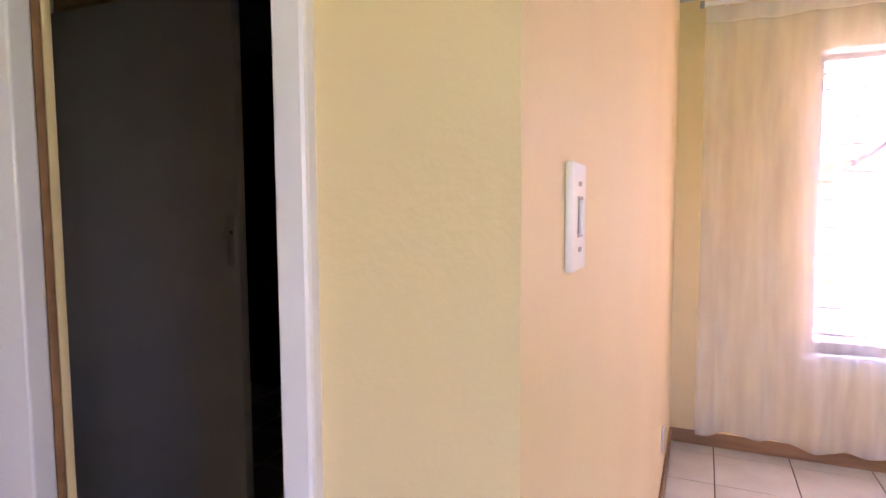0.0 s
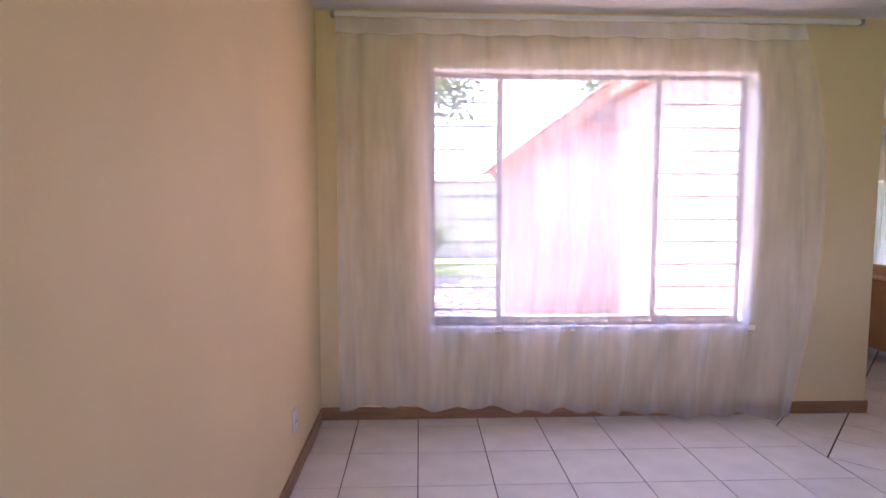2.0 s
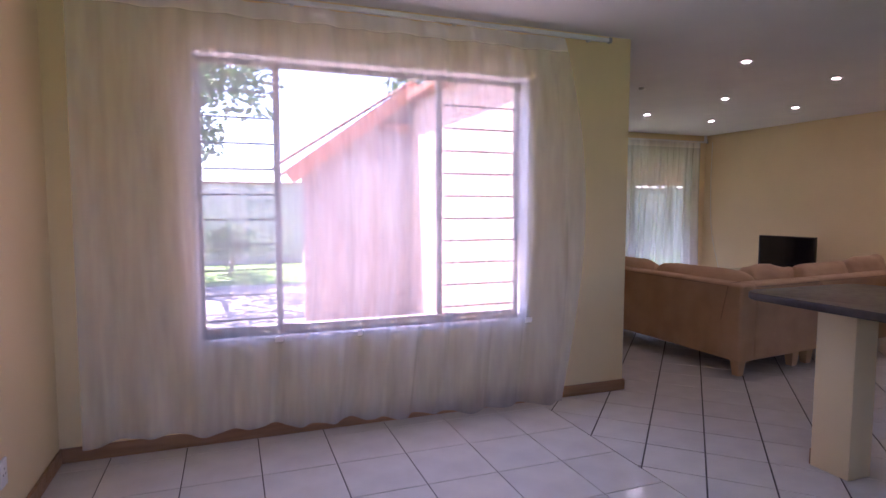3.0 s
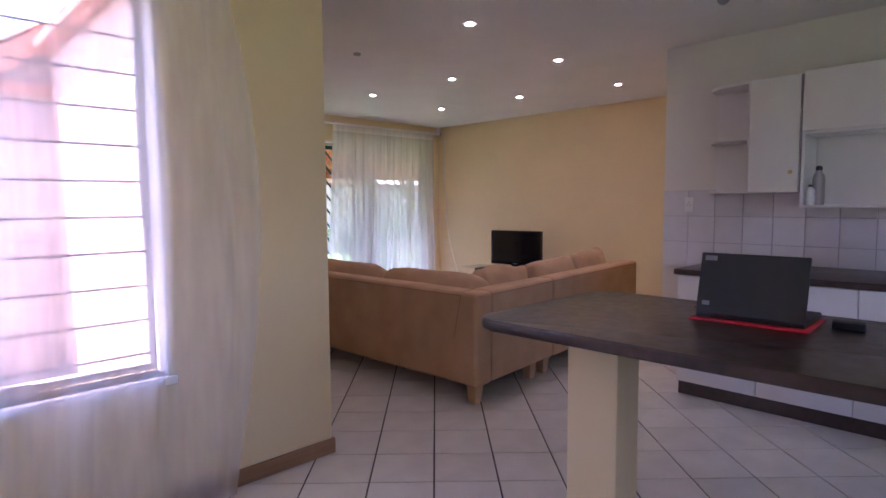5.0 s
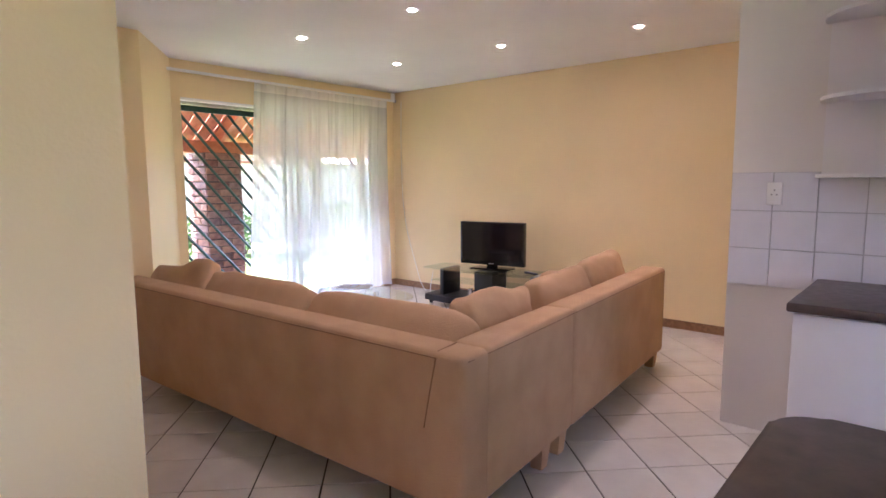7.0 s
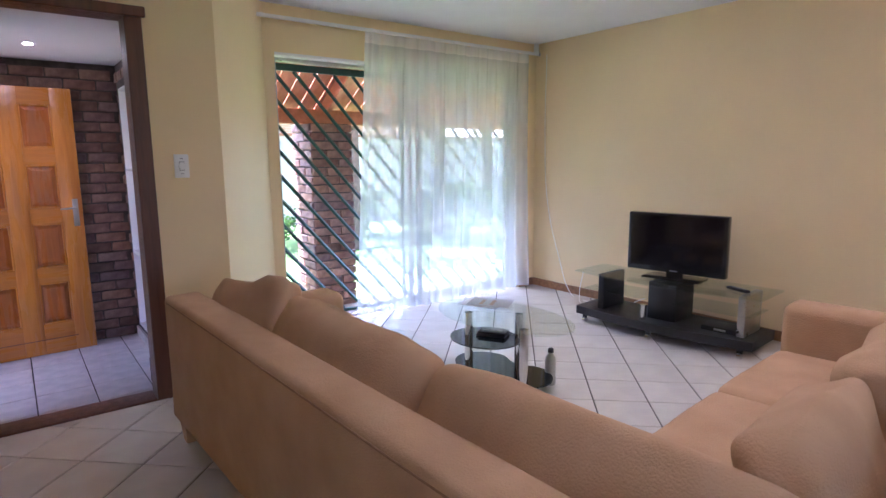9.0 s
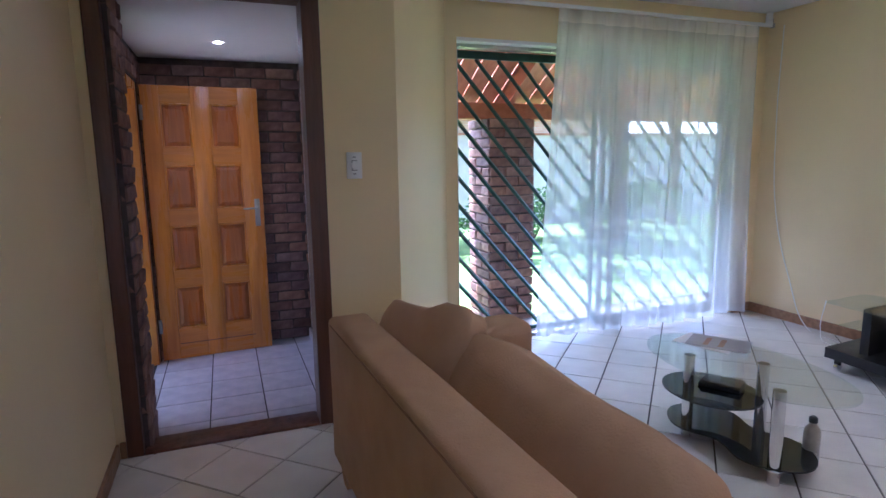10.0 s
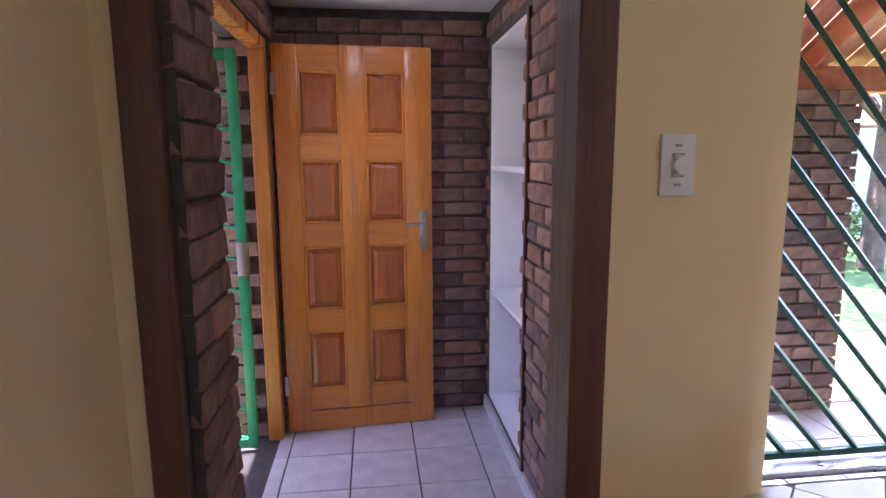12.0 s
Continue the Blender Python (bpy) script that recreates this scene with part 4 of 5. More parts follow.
# ---------------------------------------------------------------- ceiling lamps
def downlight(x, y, z):
    d = thing("downlight", pose(x, y, z), "small round recessed ceiling downlight, lit", "downlight", "ceiling downlights")
    bm = bmesh.new()
    lathe(bm, [(0.026, -0.002), (0.044, -0.004), (0.046, 0.0)], 24)
    part("ring", bm, M_GLOSSWHITE, d, smooth=True)
    bm = bmesh.new()
    lathe(bm, [(0.026, -0.0045), (0.026, -0.003)], 20)
    part("lens", bm, M_LAMP, d)
    lamp = bpy.data.lights.new("downlight_beam", 'SPOT')
    lamp.energy, lamp.color, lamp.spot_size, lamp.spot_blend, lamp.shadow_soft_size = BEAM, (1.0, 0.91, 0.78), radians(115), 0.7, 0.025
    new("downlight_beam", lamp).matrix_world = look((x, y, z - 0.012), (x, y + 0.001, 0))


for x, y in ((3.78, 2.67), (3.645, 3.807), (4.89, 3.95), (5.08, 2.82), (3.59, 4.99), (4.81, 5.14), (2.50, 2.51)):
    downlight(x, y, CEIL)
downlight(1.80, 7.12, EC)
sm = thing("ceiling_sensor", pose(2.40, 3.65, CEIL), "small dark sensor on the ceiling", "sensor")
bm = bmesh.new()
lathe(bm, [(0.022, -0.018), (0.03, -0.012), (0.03, 0.0)], 18)
part("case", bm, M_GREYPL, sm, smooth=True)

sp = thing("spot_rail", pose(2.75, 0.95, CEIL, 0, 0, 20), "chrome ceiling spot rail with unlit swivel heads", "ceiling lamp")
bpart("bar", (-0.30, -0.02, -0.025, 0.30, 0.02, 0.0), M_CHROME, sp, bev=0.006)
for i, x in enumerate((-0.25, 0.0, 0.25)):
    bm = bmesh.new()
    cyl(bm, (x, 0, -0.025), (x, 0, -0.06), 0.008, n=10)
    st = part("stem", bm, M_CHROME, sp, smooth=True)
    bm = bmesh.new()
    cyl(bm, (x + 0.02, 0.02, -0.055), (x - 0.06, -0.03 + 0.02 * i, -0.11), 0.024, 0.032, n=18)
    part("spot_head", bm, M_STEEL, st, smooth=True)


# ---------------------------------------------------------------- front door
def front_door():
    w, h, t = 0.825, 2.105, 0.042
    d = thing("front_door", pose(1.24, 7.632, EF + 0.006, 0, 0, 4.0), "open orange-varnished pine front door with eight raised panels", "door")
    cols = ((0.125, 0.335), (0.47, 0.68))
    rows = ((1.645, 1.975), (1.18, 1.515), (0.705, 1.055), (0.245, 0.58))
    xs = [0, cols[0][0], cols[0][1], cols[1][0], cols[1][1], w]
    for a, b in ((0, 0.125), (0.335, 0.47), (0.68, w)):
        bpart("stile", (a, 0, 0, b, t, h), M_DOOR, d, bev=0.003)
    zs = [h, rows[0][1], rows[0][0], rows[1][1], rows[1][0], rows[2][1], rows[2][0], rows[3][1], rows[3][0], 0]
    for k in range(0, 10, 2):
        for a, b in cols:
            bpart("rail", (a, 0.0012, zs[k + 1], b, t - 0.001, zs[k]), M_DOORX, d)
    for a, b in cols:
        for z0, z1 in rows:
            bm = bmesh.new()
            box(bm, a, 0.016, z0, b, t - 0.016, z1)
            part("panel_bed", bm, M_PANEL, d)
            bm = bmesh.new()
            e = 0.032
            lo = [bm.verts.new(v) for v in ((a + 0.014, 0.0158, z0 + 0.014), (b - 0.014, 0.0158, z0 + 0.014), (b - 0.014, 0.0158, z1 - 0.014), (a + 0.014, 0.0158, z1 - 0.014))]
            hi = [bm.verts.new(v) for v in ((a + e + 0.012, 0.004, z0 + e + 0.012), (b - e - 0.012, 0.004, z0 + e + 0.012), (b - e - 0.012, 0.004, z1 - e - 0.012), (a + e + 0.012, 0.004, z1 - e - 0.012))]
            bm.faces.new(hi)
            for i in range(4):
                bm.faces.new((lo[i], lo[(i + 1) % 4], hi[(i + 1) % 4], hi[i]))
            bmesh.ops.recalc_face_normals(bm, faces=bm.faces)
            p = part("raised_panel", bm, M_PANEL, d)
            bm = bmesh.new()
            for q in ((a, 0.002, z0, a + 0.014, 0.016, z1), (b - 0.014, 0.002, z0, b, 0.016, z1), (a + 0.014, 0.002, z0, b - 0.014, 0.016, z0 + 0.014), (a + 0.014, 0.002, z1 - 0.014, b - 0.014, 0.016, z1)):
                box(bm, *q, bev=0.005, seg=2)
            part("moulding", bm, M_DOOR, d, smooth=True)
    bpart("weather_line", (0.13, -0.002, 0.118, 0.70, 0.002, 0.124), M_FRAME, d)
    lk = bpart("lock_plate", (0.755, -0.004, 1.02, 0.795, 0.0, 1.24), M_STEEL, d, "steel lock plate", bev=0.002)
    bm = bmesh.new()
    cyl(bm, (0.775, -0.004, 1.17), (0.775, -0.045, 1.17), 0.008, n=12)
    cyl(bm, (0.775, -0.042, 1.17), (0.665, -0.045, 1.165), 0.008, 0.006, n=12)
    part("lever", bm, M_STEEL, lk, smooth=True)
    for z in (0.22, 1.85):
        bpart("hinge", (-0.012, -0.003, z, 0.012, 0.004, z + 0.11), M_STEEL, d, "steel butt hinge", bev=0.002)


front_door()
bm = bmesh.new()
for b in ((1.14, 7.56, EF, 1.218, 7.638, 1.96), (1.14, 6.45, EF, 1.218, 6.52, 1.96), (1.14, 6.52, 1.90, 1.218, 7.56, 1.96)):
    box(bm, *b, bev=0.006)
tagged(part("door_frame_front", bm, M_DOOR), "orange varnished wooden front door frame", "door frame", kind="structure")

gt = thing("entrance_gate", pose(1.055, 7.46, EF, 0, 0, 4), "bright green steel security gate standing open outside", "security gate")
for b in ((0, 0, 0.02, 0.05, 0.03, 2.05), (-0.80, 0, 0.02, -0.75, 0.03, 2.05), (-0.75, 0, 2.0, 0, 0.03, 2.05), (-0.75, 0, 0.02, 0, 0.03, 0.07)):
    bpart("gate_frame", b, M_GREENGATE, gt, bev=0.003)
for i in range(12):
    z = 0.12 + 0.16 * i
    bm = bmesh.new()
    cyl(bm, (-0.75, 0.015, z + 0.15), (0.0, 0.015, z - 0.05 if z > 0.15 else 0.07), 0.007, n=6)
    part("bar", bm, M_GREENGATE, gt)
bpart("lock_box", (0.0, -0.012, 0.95, 0.055, 0.042, 1.12), M_STEEL, gt, "steel lock case", bev=0.003)

# niche shelves in the brick wall
nc = thing("niche_shelving", pose(0, 0, 0), "three pale plastered niches in the brick wall", "niche")
for b in ((2.408, 6.98, -0.06, 2.62, 7.0, 1.97), (2.408, 7.74, -0.06, 2.62, 7.76, 1.97), (2.408, 7.0, -0.06, 2.62, 7.74, -0.04), (2.408, 7.0, 1.95, 2.62, 7.74, 1.97), (2.408, 7.0, 0.585, 2.62, 7.74, 0.61), (2.408, 7.0, 1.29, 2.62, 7.74, 1.315), (2.605, 7.0, -0.04, 2.62, 7.74, 1.95)):
    bpart("board", b, M_GLOSSWHITE, nc, bev=0.003)
bpart("niche_edge", (2.395, 6.955, -0.10, 2.412, 6.98, 1.98), M_FRAME, nc, "dark edge strip")
bpart("entrance_skirting", (2.395, EY + 0.16, EF, 2.412, 7.86, EF + 0.075), M_ENTRY_TILE)
tagged(bpy.data.objects["entrance_skirting"], "grey tile skirting along the brick wall", "skirting", kind="structure")

# ---------------------------------------------------------------- passage behind the start
bm = bmesh.new()
box(bm, -2.603, -0.735, -0.0, -2.558, -0.58, 2.1, bev=0.006)
box(bm, -3.20, -0.735, 0.0, -3.075, -0.70, 2.1, bev=0.004)
box(bm, -3.075, -0.735, 2.05, -2.603, -0.58, 2.1, bev=0.006)
tagged(part("door_frame_passage", bm, M_GLOSSWHITE), "white painted door frame at the passage", "door frame", kind="structure")
bpart("door_stop", (-3.198, -0.699, 0.0, -3.076, -0.686, 2.1), M_SKIRT, None, bev=0.002)
tagged(bpy.data.objects["door_stop"], "brown wooden door stop strip of the passage frame", "door stop", kind="structure")
bpart("door_lining", (-3.198, -0.685, 0.0, -3.077, -0.67, 2.1), M_YELLOW, None, bev=0.002)
tagged(bpy.data.objects["door_lining"], "cream painted lining strip of the passage frame", "door lining", kind="structure")
setting("wall_passage_head", [(-5.7, -0.717, -0.3, -3.20, -0.60, CEIL), (-3.20, -0.717, 2.1, -2.558, -0.60, CEIL)], M_YELLOW, "cream yellow passage wall")
gd = thing("bedroom_door", pose(-4.62, 0.26, 0.01, 0, 0, 3), "grey painted flush door standing ajar to a dark room", "door")
bpart("leaf", (0, 0, 0, 0.95, 0.04, 2.16), M_GREYDOOR, gd, bev=0.003)
lk = bpart("lock_plate", (0.90, -0.005, 1.17, 0.93, 0.0, 1.35), M_STEEL, gd, bev=0.002)
bm = bmesh.new()
cyl(bm, (0.915, -0.005, 1.29), (0.915, -0.05, 1.29), 0.008, n=10)
cyl(bm, (0.915, -0.048, 1.29), (0.935, -0.06, 1.285), 0.008, n=10)
part("lever", bm, M_STEEL, lk, smooth=True)
lc = thing("linen_cupboard", pose(-4.60, -0.05, 0.0), "tall white cupboard with a brown edge in the passage", "cupboard")
bpart("body", (-0.75, 0, 0, 0.0, 0.34, 2.3), M_MELAMINE, lc, bev=0.003)
bpart("edge_strip", (0.0, -0.002, 0, 0.014, 0.045, 2.3), M_SKIRT, lc)


# ---------------------------------------------------------------- outdoors
setting("ground", [(-300, -300, -0.5, 300, 300, -0.22)], M_LAWN, "short green lawn and garden ground", "lawn")
setting("patio", [(2.66, 6.74, -0.45, 8.5, 7.50, -0.128)], M_GROUT, "tiled patio strip outside the sliding door", "patio")
setting("paving", [(-3.5, 2.57, -0.45, 0.73, 10.5, -0.19)], M_EARTH, "pale paved ground outside the dining window", "paving")
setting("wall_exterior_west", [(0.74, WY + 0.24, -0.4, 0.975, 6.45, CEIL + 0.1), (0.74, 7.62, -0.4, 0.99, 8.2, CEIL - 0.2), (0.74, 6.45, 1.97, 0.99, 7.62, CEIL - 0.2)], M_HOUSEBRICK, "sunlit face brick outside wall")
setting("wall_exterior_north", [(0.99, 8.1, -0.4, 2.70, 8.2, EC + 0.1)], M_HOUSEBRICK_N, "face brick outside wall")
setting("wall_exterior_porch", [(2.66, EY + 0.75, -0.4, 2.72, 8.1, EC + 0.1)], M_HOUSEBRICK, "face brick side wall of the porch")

# porch before the front door: a brick side wall under a steep lean-to roof
bm = bmesh.new()
lo = [bm.verts.new((x, 6.0, z)) for x, z in ((-0.62, -0.4), (0.738, -0.4), (0.738, 2.82), (-0.62, 1.85))]
hi = [bm.verts.new((v.co.x, 6.22, v.co.z)) for v in lo]
bm.faces.new(lo)
bm.faces.new(list(reversed(hi)))
for i in range(4):
    bm.faces.new((lo[(i + 1) % 4], lo[i], hi[i], hi[(i + 1) % 4]))
bmesh.ops.recalc_face_normals(bm, faces=bm.faces)
# Its brick is greyed in colour for the shade on this side.
tagged(part("wall_porch", bm, M_PORCHBRICK_SHADED), "brick side wall of the front porch", "wall", kind="structure")
po = thing("porch_roof", pose(0, 0, 0), "clay tiled lean-to roof with timber verge over the front porch", "porch roof")
PM = pose(0.738, 5.82, 2.86, 0, 0, 0) @ pose(0, 0, 0, 0, -36, 0)
bm = bmesh.new()
box(bm, -1.92, 0, 0.0, 0, 0.95, 0.03, m=PM)
part("deck", bm, M_TIMBER, po)
for i in range(9):
    bm = bmesh.new()
    box(bm, -1.98 + 0.215 * i, -0.03, 0.032, -1.98 + 0.215 * i + 0.235, 0.98, 0.055, bev=0.008, seg=1, m=PM @ pose(0, 0, 0, 0, 3, 0))
    part("tile_course", bm, M_ROOF, po)
bm = bmesh.new()
box(bm, -1.95, -0.03, -0.14, 0, -0.002, 0.03, m=PM)
part("verge_board", bm, M_TIMBER, po)

gw = setting("garden_wall", [(-14, 15.0, -0.4, 18, 15.25, 1.9), (-9.0, 3.0, -0.4, -8.75, 15.0, 1.9)], M_GARDENWALL, "pale plastered garden boundary wall", "garden wall")
setting("garden_coping", [(-14, 14.97, 1.9, 18, 15.28, 1.96), (-9.03, 3.0, 1.9, -8.72, 14.97, 1.96)], M_ROOF, "clay coping along the garden wall", "coping")
nh = thing("neighbour_house", pose(9, 21, -0.2), "neighbouring brick house with clay roof beyond the wall", "house")
bm = bmesh.new()
box(bm, -7, 0, 0, 7, 6, 3.0)
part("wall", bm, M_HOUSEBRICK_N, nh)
bm = bmesh.new()
vs = [bm.verts.new(v) for v in ((-7.5, -0.5, 3.0), (7.5, -0.5, 3.0), (7.5, 6.5, 3.0), (-7.5, 6.5, 3.0), (-5, 3, 5.2), (5, 3, 5.2))]
for f in ((0, 1, 5, 4), (2, 3, 4, 5), (1, 2, 5), (3, 0, 4), (3, 2, 1, 0)):
    bm.faces.new([vs[i] for i in f])
part("roof", bm, M_ROOF, nh)
for x in (-4, 0, 4):
    bpart("window", (x - 0.7, -0.03, 1.0, x + 0.7, 0.0, 2.2), M_BLACKGLASS, nh)

# patio roof: boards on a beam
pr = thing("patio_roof", pose(0, 0, 0), "orange timber patio roof with boards and beam", "patio roof")
for i in range(34):
    x = 2.80 + 0.17 * i
    bm = bmesh.new()
    box(bm, x, 0, 0, x + 0.162, 1.30, 0.022, m=pose(0, 6.74, 2.46, -30, 0, 0))
    part("board", bm, M_TIMBER, pr)
for x in (3.3, 4.2, 5.1, 6.0, 6.9, 7.8):
    bm = bmesh.new()
    box(bm, x, 0, -0.13, x + 0.05, 1.25, -0.002, m=pose(0, 6.74, 2.46, -30, 0, 0))
    part("rafter", bm, M_TIMBER, pr)
bpart("beam", (3.2, 7.56, 1.72, 8.5, 7.68, 1.86), M_TIMBER, pr, bev=0.006)


def brick_meshes(l, d, h, n=6):
    """A few uneven brick shapes, length along x, face towards -y, origin at its middle."""
    out = []
    rng = random.Random(5)
    for k in range(n):
        bm = bmesh.new()
        box(bm, -l / 2, -d / 2, -h / 2, l / 2, d / 2, h / 2, bev=0.006, seg=1)
        for v in bm.verts:
            v.co += Vector((rng.uniform(-1, 1) * 0.004, rng.uniform(-1, 1) * 0.004, rng.uniform(-1, 1) * 0.003))
        me = bpy.data.meshes.new("brick")
        bm.to_mesh(me)
        bm.free()
        me.materials.append(M_BRICK)
        out.append(me)
    return out


BR = brick_meshes(0.222, 0.05, 0.073)
HB = brick_meshes(0.105, 0.05, 0.073)
brng = random.Random(11)


def lay_bricks(parent, origin, yaw, length, z0, z1, holes=(), proud=0.008):
    """Running bond on one face: origin at the left end of the face, which looks to the local -y."""
    m0 = pose(*origin, 0, 0, yaw)
    rows = int((z1 - z0) / 0.085)
    for r in range(rows):
        z = z0 + 0.085 * (r + 0.5)
        x = -0.116 if r % 2 else 0.0
        while x < length - 0.01:
            a, b = max(x, 0.0), min(x + 0.222, length)
            cx, w = (a + b) / 2, b - a
            x += 0.232
            if w < 0.05:
                continue
            if any(h0 - 0.02 < cx < h1 + 0.02 and k0 - 0.03 < z < k1 + 0.03 for h0, h1, k0, k1 in holes):
                continue
            full = w > 0.17
            ob = new("brick", brng.choice(BR if full else HB))
            ob.matrix_world = m0 @ pose(cx, 0.025 - proud - brng.uniform(0, 0.007), z, brng.uniform(-0.8, 0.8), brng.uniform(-0.8, 0.8), brng.uniform(-1.2, 1.2)) @ Matrix.Diagonal((w / (0.222 if full else 0.105), 1, 1, 1))
            ob.parent = parent


O = bpy.data.objects
lay_bricks(O["wall_entrance_back"], (1.225, 7.87, 0), 0, 1.19, EF, EC)
lay_bricks(O["wall_entrance_west"], (1.352, EY + 0.055, 0), 90, 6.06 - EY - 0.055, EF, EC)
lay_bricks(O["wall_entrance_west"], (1.225, 6.06, 0), 90, 0.39, EF, EC)
lay_bricks(O["wall_entrance_west"], (1.225, 6.45, 0), 90, 1.19, 1.97, EC)
lay_bricks(O["wall_entrance_west"], (1.225, 7.65, 0), 90, 0.21, EF, EC)
lay_bricks(O["wall_entrance_east"], (2.415, 7.86, 0), -90, 7.86 - EY - 0.155, EF + 0.07, EC, holes=((0.09, 0.90, -0.08, 1.98),))
# the far reveal of the front doorway, seen past the open door frame
lay_bricks(O["wall_exterior_west"], (0.745, 7.62, 0), 0, 0.39, EF, 1.97)

# brick pillar on the patio
pil = thing("brick_pillar", pose(3.97, 7.44, -0.15), "red-brown clinker brick pillar holding the patio roof", "pillar")
S = 0.44
bpart("core", (0.02, 0.02, 0, S - 0.02, S - 0.02, 1.87), M_MORTAR, pil)
for r in range(22):
    z = 0.085 * (r + 0.5)
    for side in range(4):
        yaw = (0, 90, 180, -90)[side]
        m0 = Matrix.Translation((S / 2, S / 2, z)) @ pose(0, 0, 0, 0, 0, yaw)
        shift = 0.065 if (r + side) % 2 else -0.065
        for cx, w in ((-S / 2 + (S / 2 + shift) / 2, S / 2 + shift - 0.008), ((S / 2 + shift) / 2, S / 2 - shift - 0.008)):
            ob = new("brick", brng.choice(BR))
            ob.parent = pil
            ob.matrix_local = m0 @ pose(cx, -S / 2 + 0.022 - brng.uniform(0, 0.008), 0, 0, 0, brng.uniform(-1, 1)) @ Matrix.Diagonal((w / 0.222, 1, 1, 1))


# ---------------------------------------------------------------- plants
def leaf_clump(bm, c, r, n, size, rng):
    for _ in range(n):
        d = Vector((rng.gauss(0, 1), rng.gauss(0, 1), rng.gauss(0, 0.8)))
        d.normalize()
        p = Vector(c) + d * r * rng.uniform(0.35, 1.0)
        q = Euler((rng.uniform(0, 6.28), rng.uniform(0, 6.28), rng.uniform(0, 6.28))).to_matrix()
        s = size * rng.uniform(0.6, 1.4)
        vs = [bm.verts.new(p + q @ Vector(v) * s) for v in ((0, -1, 0), (0.45, 0, 0.12), (0, 1, 0), (-0.45, 0, 0.12))]
        bm.faces.new(vs)


def tree(x, y, h, spread, seed, label):
    rng = random.Random(seed)
    t = thing("tree", pose(x, y, -0.2), label, "tree", "garden trees")
    bm = bmesh.new()
    top = h * 0.55
    cyl(bm, (0, 0, 0), (0.1, 0.05, top), 0.16, 0.08, n=10)
    cs = []
    for i in range(9):
        a = 2 * math.pi * i / 9 + rng.uniform(-0.3, 0.3)
        z0 = top * rng.uniform(0.6, 1.0)
        e = (math.cos(a) * spread * rng.uniform(0.4, 0.9), math.sin(a) * spread * rng.uniform(0.4, 0.9), h * rng.uniform(0.6, 0.95))
        cyl(bm, (0.05, 0.03, z0), e, 0.05, 0.015, n=6)
        cs.append(e)
    part("trunk", bm, M_BARK, t, smooth=True)
    bm = bmesh.new()
    for e in cs + [(0, 0, h)]:
        for _ in range(3):
            leaf_clump(bm, (e[0] + rng.uniform(-.4, .4), e[1] + rng.uniform(-.4, .4), e[2] + rng.uniform(-.4, .4)), spread * 0.32, 170, 0.085, rng)
    part("crown", bm, M_LEAF, t)


def shrub(x, y, r, seed, label):
    rng = random.Random(seed)
    t = thing("shrub", pose(x, y, -0.18), label, "shrub", "garden shrubs")
    bm = bmesh.new()
    for i in range(5):
        a = i * 1.3
        cyl(bm, (0, 0, 0), (math.cos(a) * r * 0.5, math.sin(a) * r * 0.5, r * 0.9), 0.02, 0.008, n=5)
    part("stem", bm, M_BARK, t)
    bm = bmesh.new()
    for _ in range(7):
        leaf_clump(bm, (rng.uniform(-.6, .6) * r, rng.uniform(-.6, .6) * r, r * rng.uniform(0.4, 1.1)), r * 0.5, 130, 0.05, rng)
    part("foliage", bm, M_LEAF, t)


tree(3.2, 13.2, 4.6, 1.8, 1, "leafy green garden tree by the wall")
tree(11.5, 13.4, 5.0, 2.0, 2, "leafy green garden tree by the wall")
tree(-3.5, 11.5, 4.8, 1.9, 3, "leafy green garden tree behind the paving")
tree(-2.6, 9.2, 5.6, 2.2, 5, "leafy green garden tree behind the paving")
tree(6.4, 11.2, 5.2, 2.3, 6, "leafy green garden tree shading the lawn")
tree(8.6, 11.6, 5.6, 2.4, 7, "leafy green garden tree shading the lawn")
tree(-6.5, 8.0, 4.2, 1.6, 4, "leafy green garden tree behind the paving")
for i, (x, y, r) in enumerate(((6.2, 12.2, 0.6), (7.4, 12.6, 0.7), (8.6, 12.3, 0.6), (9.9, 12.6, 0.75), (5.0, 11.8, 0.5), (4.9, 13.8, 0.8), (2.6, 10.2, 0.6), (-1.5, 12.5, 0.8), (-4.8, 9.5, 0.7), (3.4, 9.0, 0.45))):
    shrub(x, y, r, 20 + i, "dense green garden shrub")

# brick edging between patio and lawn
ed = thing("lawn_edging", pose(0, 0, 0), "row of red bricks edging the lawn", "edging")
for i in range(24):
    ob = new("brick", brng.choice(BR))
    ob.parent = ed
    ob.matrix_world = pose(2.9 + 0.235 * i, 7.56, -0.155, 90 + brng.uniform(-3, 3), 0, brng.uniform(-3, 3))

# ---------------------------------------------------------------- tiles
def clip(poly, axis, v, keep_more):
    out = []
    for i in range(len(poly)):
        a, b = poly[i], poly[(i + 1) % len(poly)]
        ia, ib = ((a[axis] >= v) == keep_more), ((b[axis] >= v) == keep_more)
        if ia:
            out.append(a)
        if ia != ib:
            t = (v - a[axis]) / (b[axis] - a[axis])
            out.append((a[0] + (b[0] - a[0]) * t, a[1] + (b[1] - a[1]) * t))
    return out


def area(poly):
    return abs(sum(a[0] * b[1] - a[1] * b[0] for a, b in zip(poly, poly[1:] + poly[:1]))) / 2


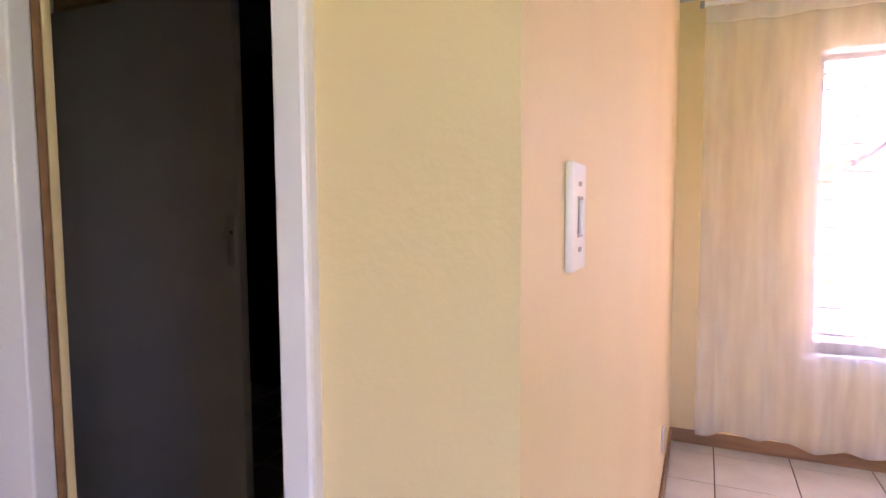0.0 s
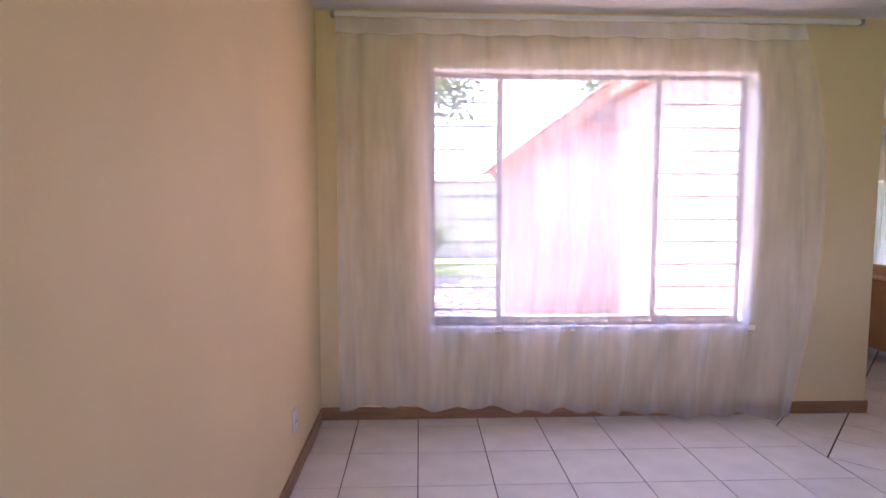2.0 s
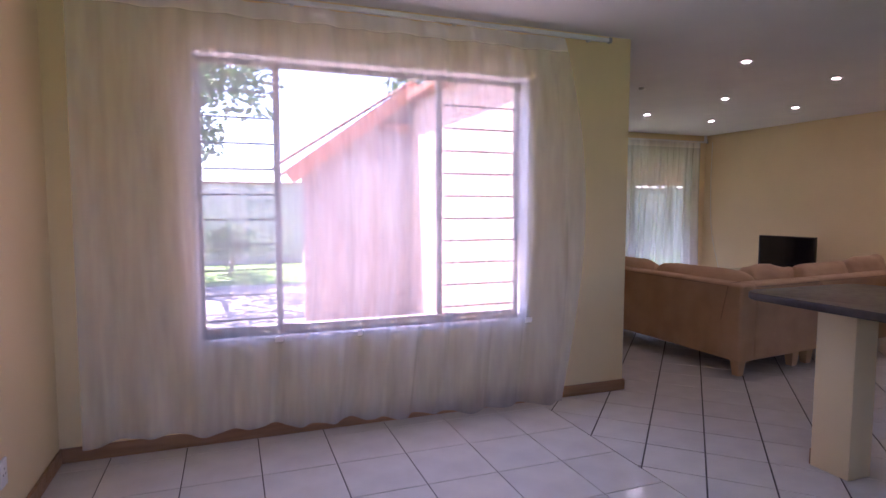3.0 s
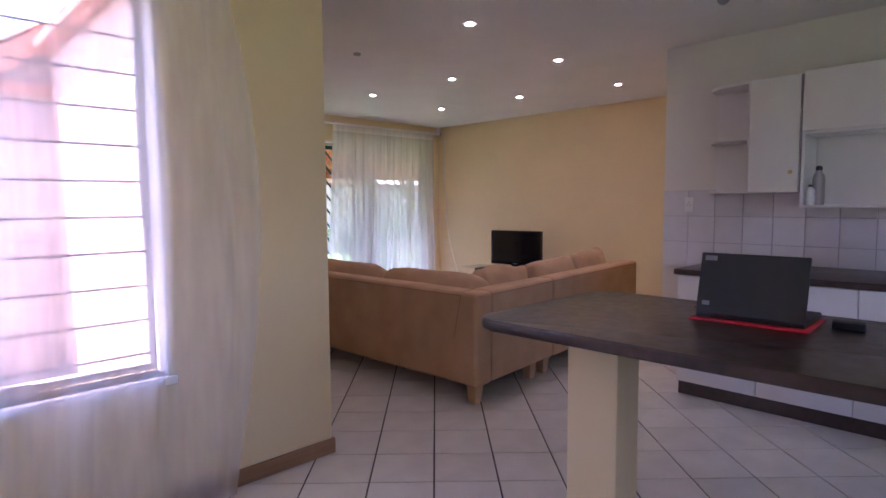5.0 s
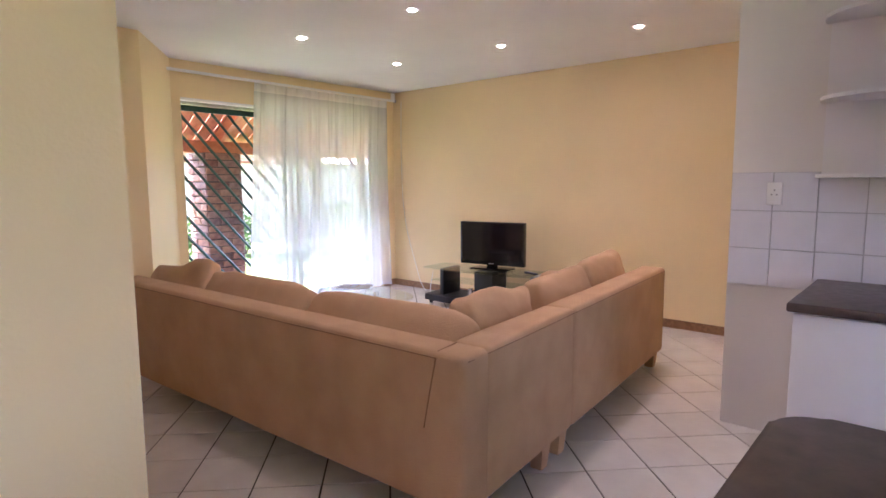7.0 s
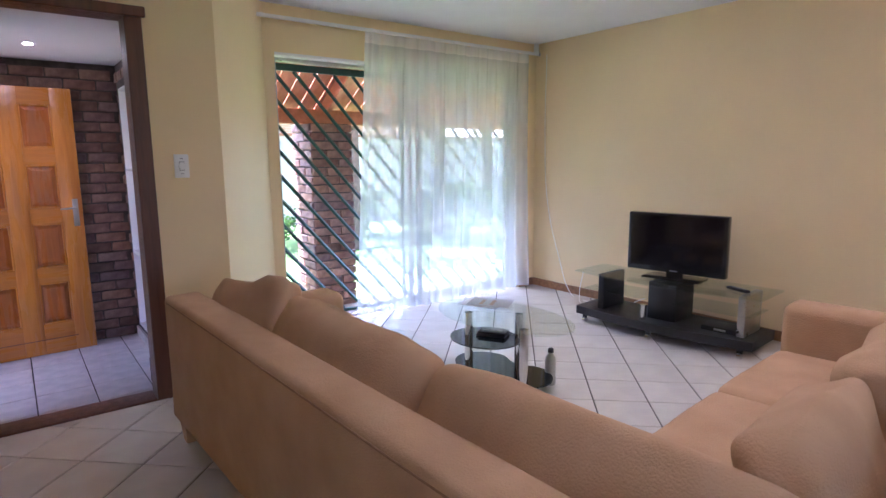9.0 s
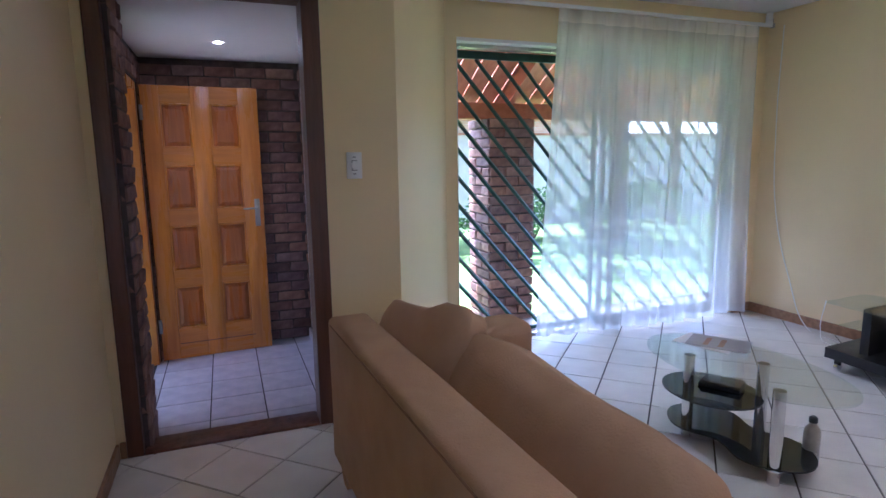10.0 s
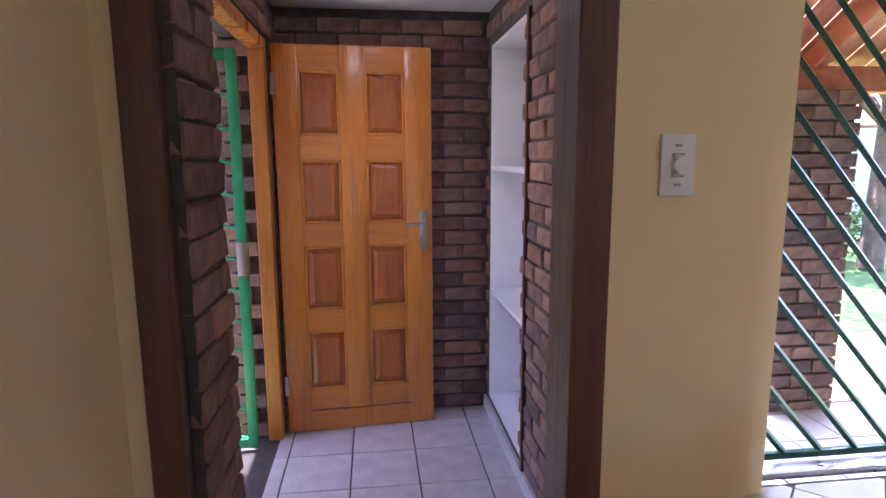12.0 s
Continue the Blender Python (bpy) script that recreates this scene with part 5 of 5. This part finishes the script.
def prism(bm, poly, z1, depth=0.006, bev=0.0015):
    """A tile: flat top with a small chamfer and sides."""
    cx, cy = sum(p[0] for p in poly) / len(poly), sum(p[1] for p in poly) / len(poly)
    top, mid, low = [], [], []
    for x, y in poly:
        d = math.hypot(x - cx, y - cy) or 1
        k = 1 - bev * 1.4 / d
        top.append(bm.verts.new((cx + (x - cx) * k, cy + (y - cy) * k, z1)))
        mid.append(bm.verts.new((x, y, z1 - bev)))
        low.append(bm.verts.new((x, y, z1 - depth)))
    bm.faces.new(top)
    n = len(poly)
    for i in range(n):
        j = (i + 1) % n
        bm.faces.new((mid[i], mid[j], top[j], top[i]))
        bm.faces.new((low[i], low[j], mid[j], mid[i]))


def tile_mesh(w, material):
    bm = bmesh.new()
    h = w / 2
    prism(bm, [(-h, -h), (h, -h), (h, h), (-h, h)], 0.0)
    me = bpy.data.meshes.new("tile")
    bm.to_mesh(me)
    bm.free()
    me.materials.append(material)
    return me


def lay_tiles(parent, material, far, origin, angle, pitch, gap, bounds, z, near, limit, skip=None):
    """Square tiles in a rotated grid, cut at the bounds; tiles outside the near stretch are joined."""
    x0, y0, x1, y1 = bounds
    c, s = math.cos(radians(angle)), math.sin(radians(angle))
    full = tile_mesh(pitch - gap, material)
    rest = bmesh.new()
    n = int(12 / pitch)
    h = (pitch - gap) / 2
    count = 0
    for i in range(-n, n):
        for j in range(-n, n):
            u, v = (i + 0.5) * pitch, (j + 0.5) * pitch
            cx, cy = origin[0] + c * u - s * v, origin[1] + s * u + c * v
            if not (x0 - pitch < cx < x1 + pitch and y0 - pitch < cy < y1 + pitch):
                continue
            if skip and skip(cx, cy):
                continue
            poly = [(cx + c * a - s * b, cy + s * a + c * b) for a, b in ((-h, -h), (h, -h), (h, h), (-h, h))]
            cut = poly
            for ax, val, more in ((0, x0, True), (0, x1, False), (1, y0, True), (1, y1, False)):
                cut = clip(cut, ax, val, more) if cut else cut
            if not cut or len(cut) < 3 or area(cut) < 0.0006:
                continue
            whole = abs(area(cut) - area(poly)) < 1e-6
            if near(cx, cy) and count < limit:
                count += 1
                if whole:
                    ob = new("tile", full)
                    ob.matrix_world = pose(cx, cy, z, 0, 0, angle)
                else:
                    bm = bmesh.new()
                    prism(bm, [(px - cx, py - cy) for px, py in cut], 0.0)
                    ob = part("tile", bm, material)
                    ob.matrix_world = pose(cx, cy, z)
                ob.parent = parent
            else:
                prism(rest, cut, z)
    if len(rest.faces):
        ob = part("tile_field", rest, far, parent)
        ob["kind"] = "stuff"
    else:
        rest.free()


SEAM = 0.50
lay_tiles(O["floor"], M_TILE, M_TILE_FAR, (-2.09, 1.83), 0, 0.375, 0.005, (-5.7, -3.2, SEAM - 0.003, WY), 0.0, lambda x, y: x > -2.4 and y > 0.2, 120)
LAY = radians(46.2)
ox, oy = 2.80 * math.cos(LAY) - 0.19 * math.sin(LAY), 2.80 * math.sin(LAY) + 0.19 * math.cos(LAY)
lay_tiles(O["floor"], M_TILE, M_TILE_FAR, (ox, oy), 46.2, 0.307, 0.008, (SEAM + 0.003, -3.2, TVX, EY - 0.012), 0.0, lambda x, y: (y > 2.0 and x > 1.1 and (x < 3.2 or y > 3.2)) or (y > 0.9 and x < 2.3), 180, lambda x, y: x < 1.0 and y > WY + 0.1)
lay_tiles(O["floor"], M_TILE, M_TILE_FAR, (ox, oy), 46.2, 0.307, 0.008, (2.27, EY - 0.012, TVX, GY + 0.04), 0.0, lambda x, y: x < 5.0, 60)
lay_tiles(O["floor_entrance"], M_ENTRY_TILE, M_ENTRY_TILE, (1.60, 7.04), 0, 0.33, 0.008, (1.20, EY + 0.155, 2.43, 7.88), EF, lambda x, y: True, 100)
lay_tiles(O["patio"], M_PATIO, M_PATIO, (2.7, 6.8), 0, 0.30, 0.008, (2.72, 6.74, 8.4, 7.5), -0.12, lambda x, y: True, 100)

# kitchen splashback tiles
sb = setting("splashback", [(4.112, -1.1, 0.866, 4.1195, 1.868, 1.40)], M_WALLGROUT, "pale glazed wall tiles above the worktop", "wall tiles")
wt_mesh = tile_mesh(0.196, M_WALLTILE)
for i in range(15):
    for j in range(3):
        y, z = 1.868 - 0.1 - 0.2 * i, 1.40 - 0.1 - 0.2 * j
        if z < 0.87:
            continue
        ob = new("tile", wt_mesh)
        ob.matrix_world = pose(4.106, y, z, 0, -90, 0)
        ob.parent = sb
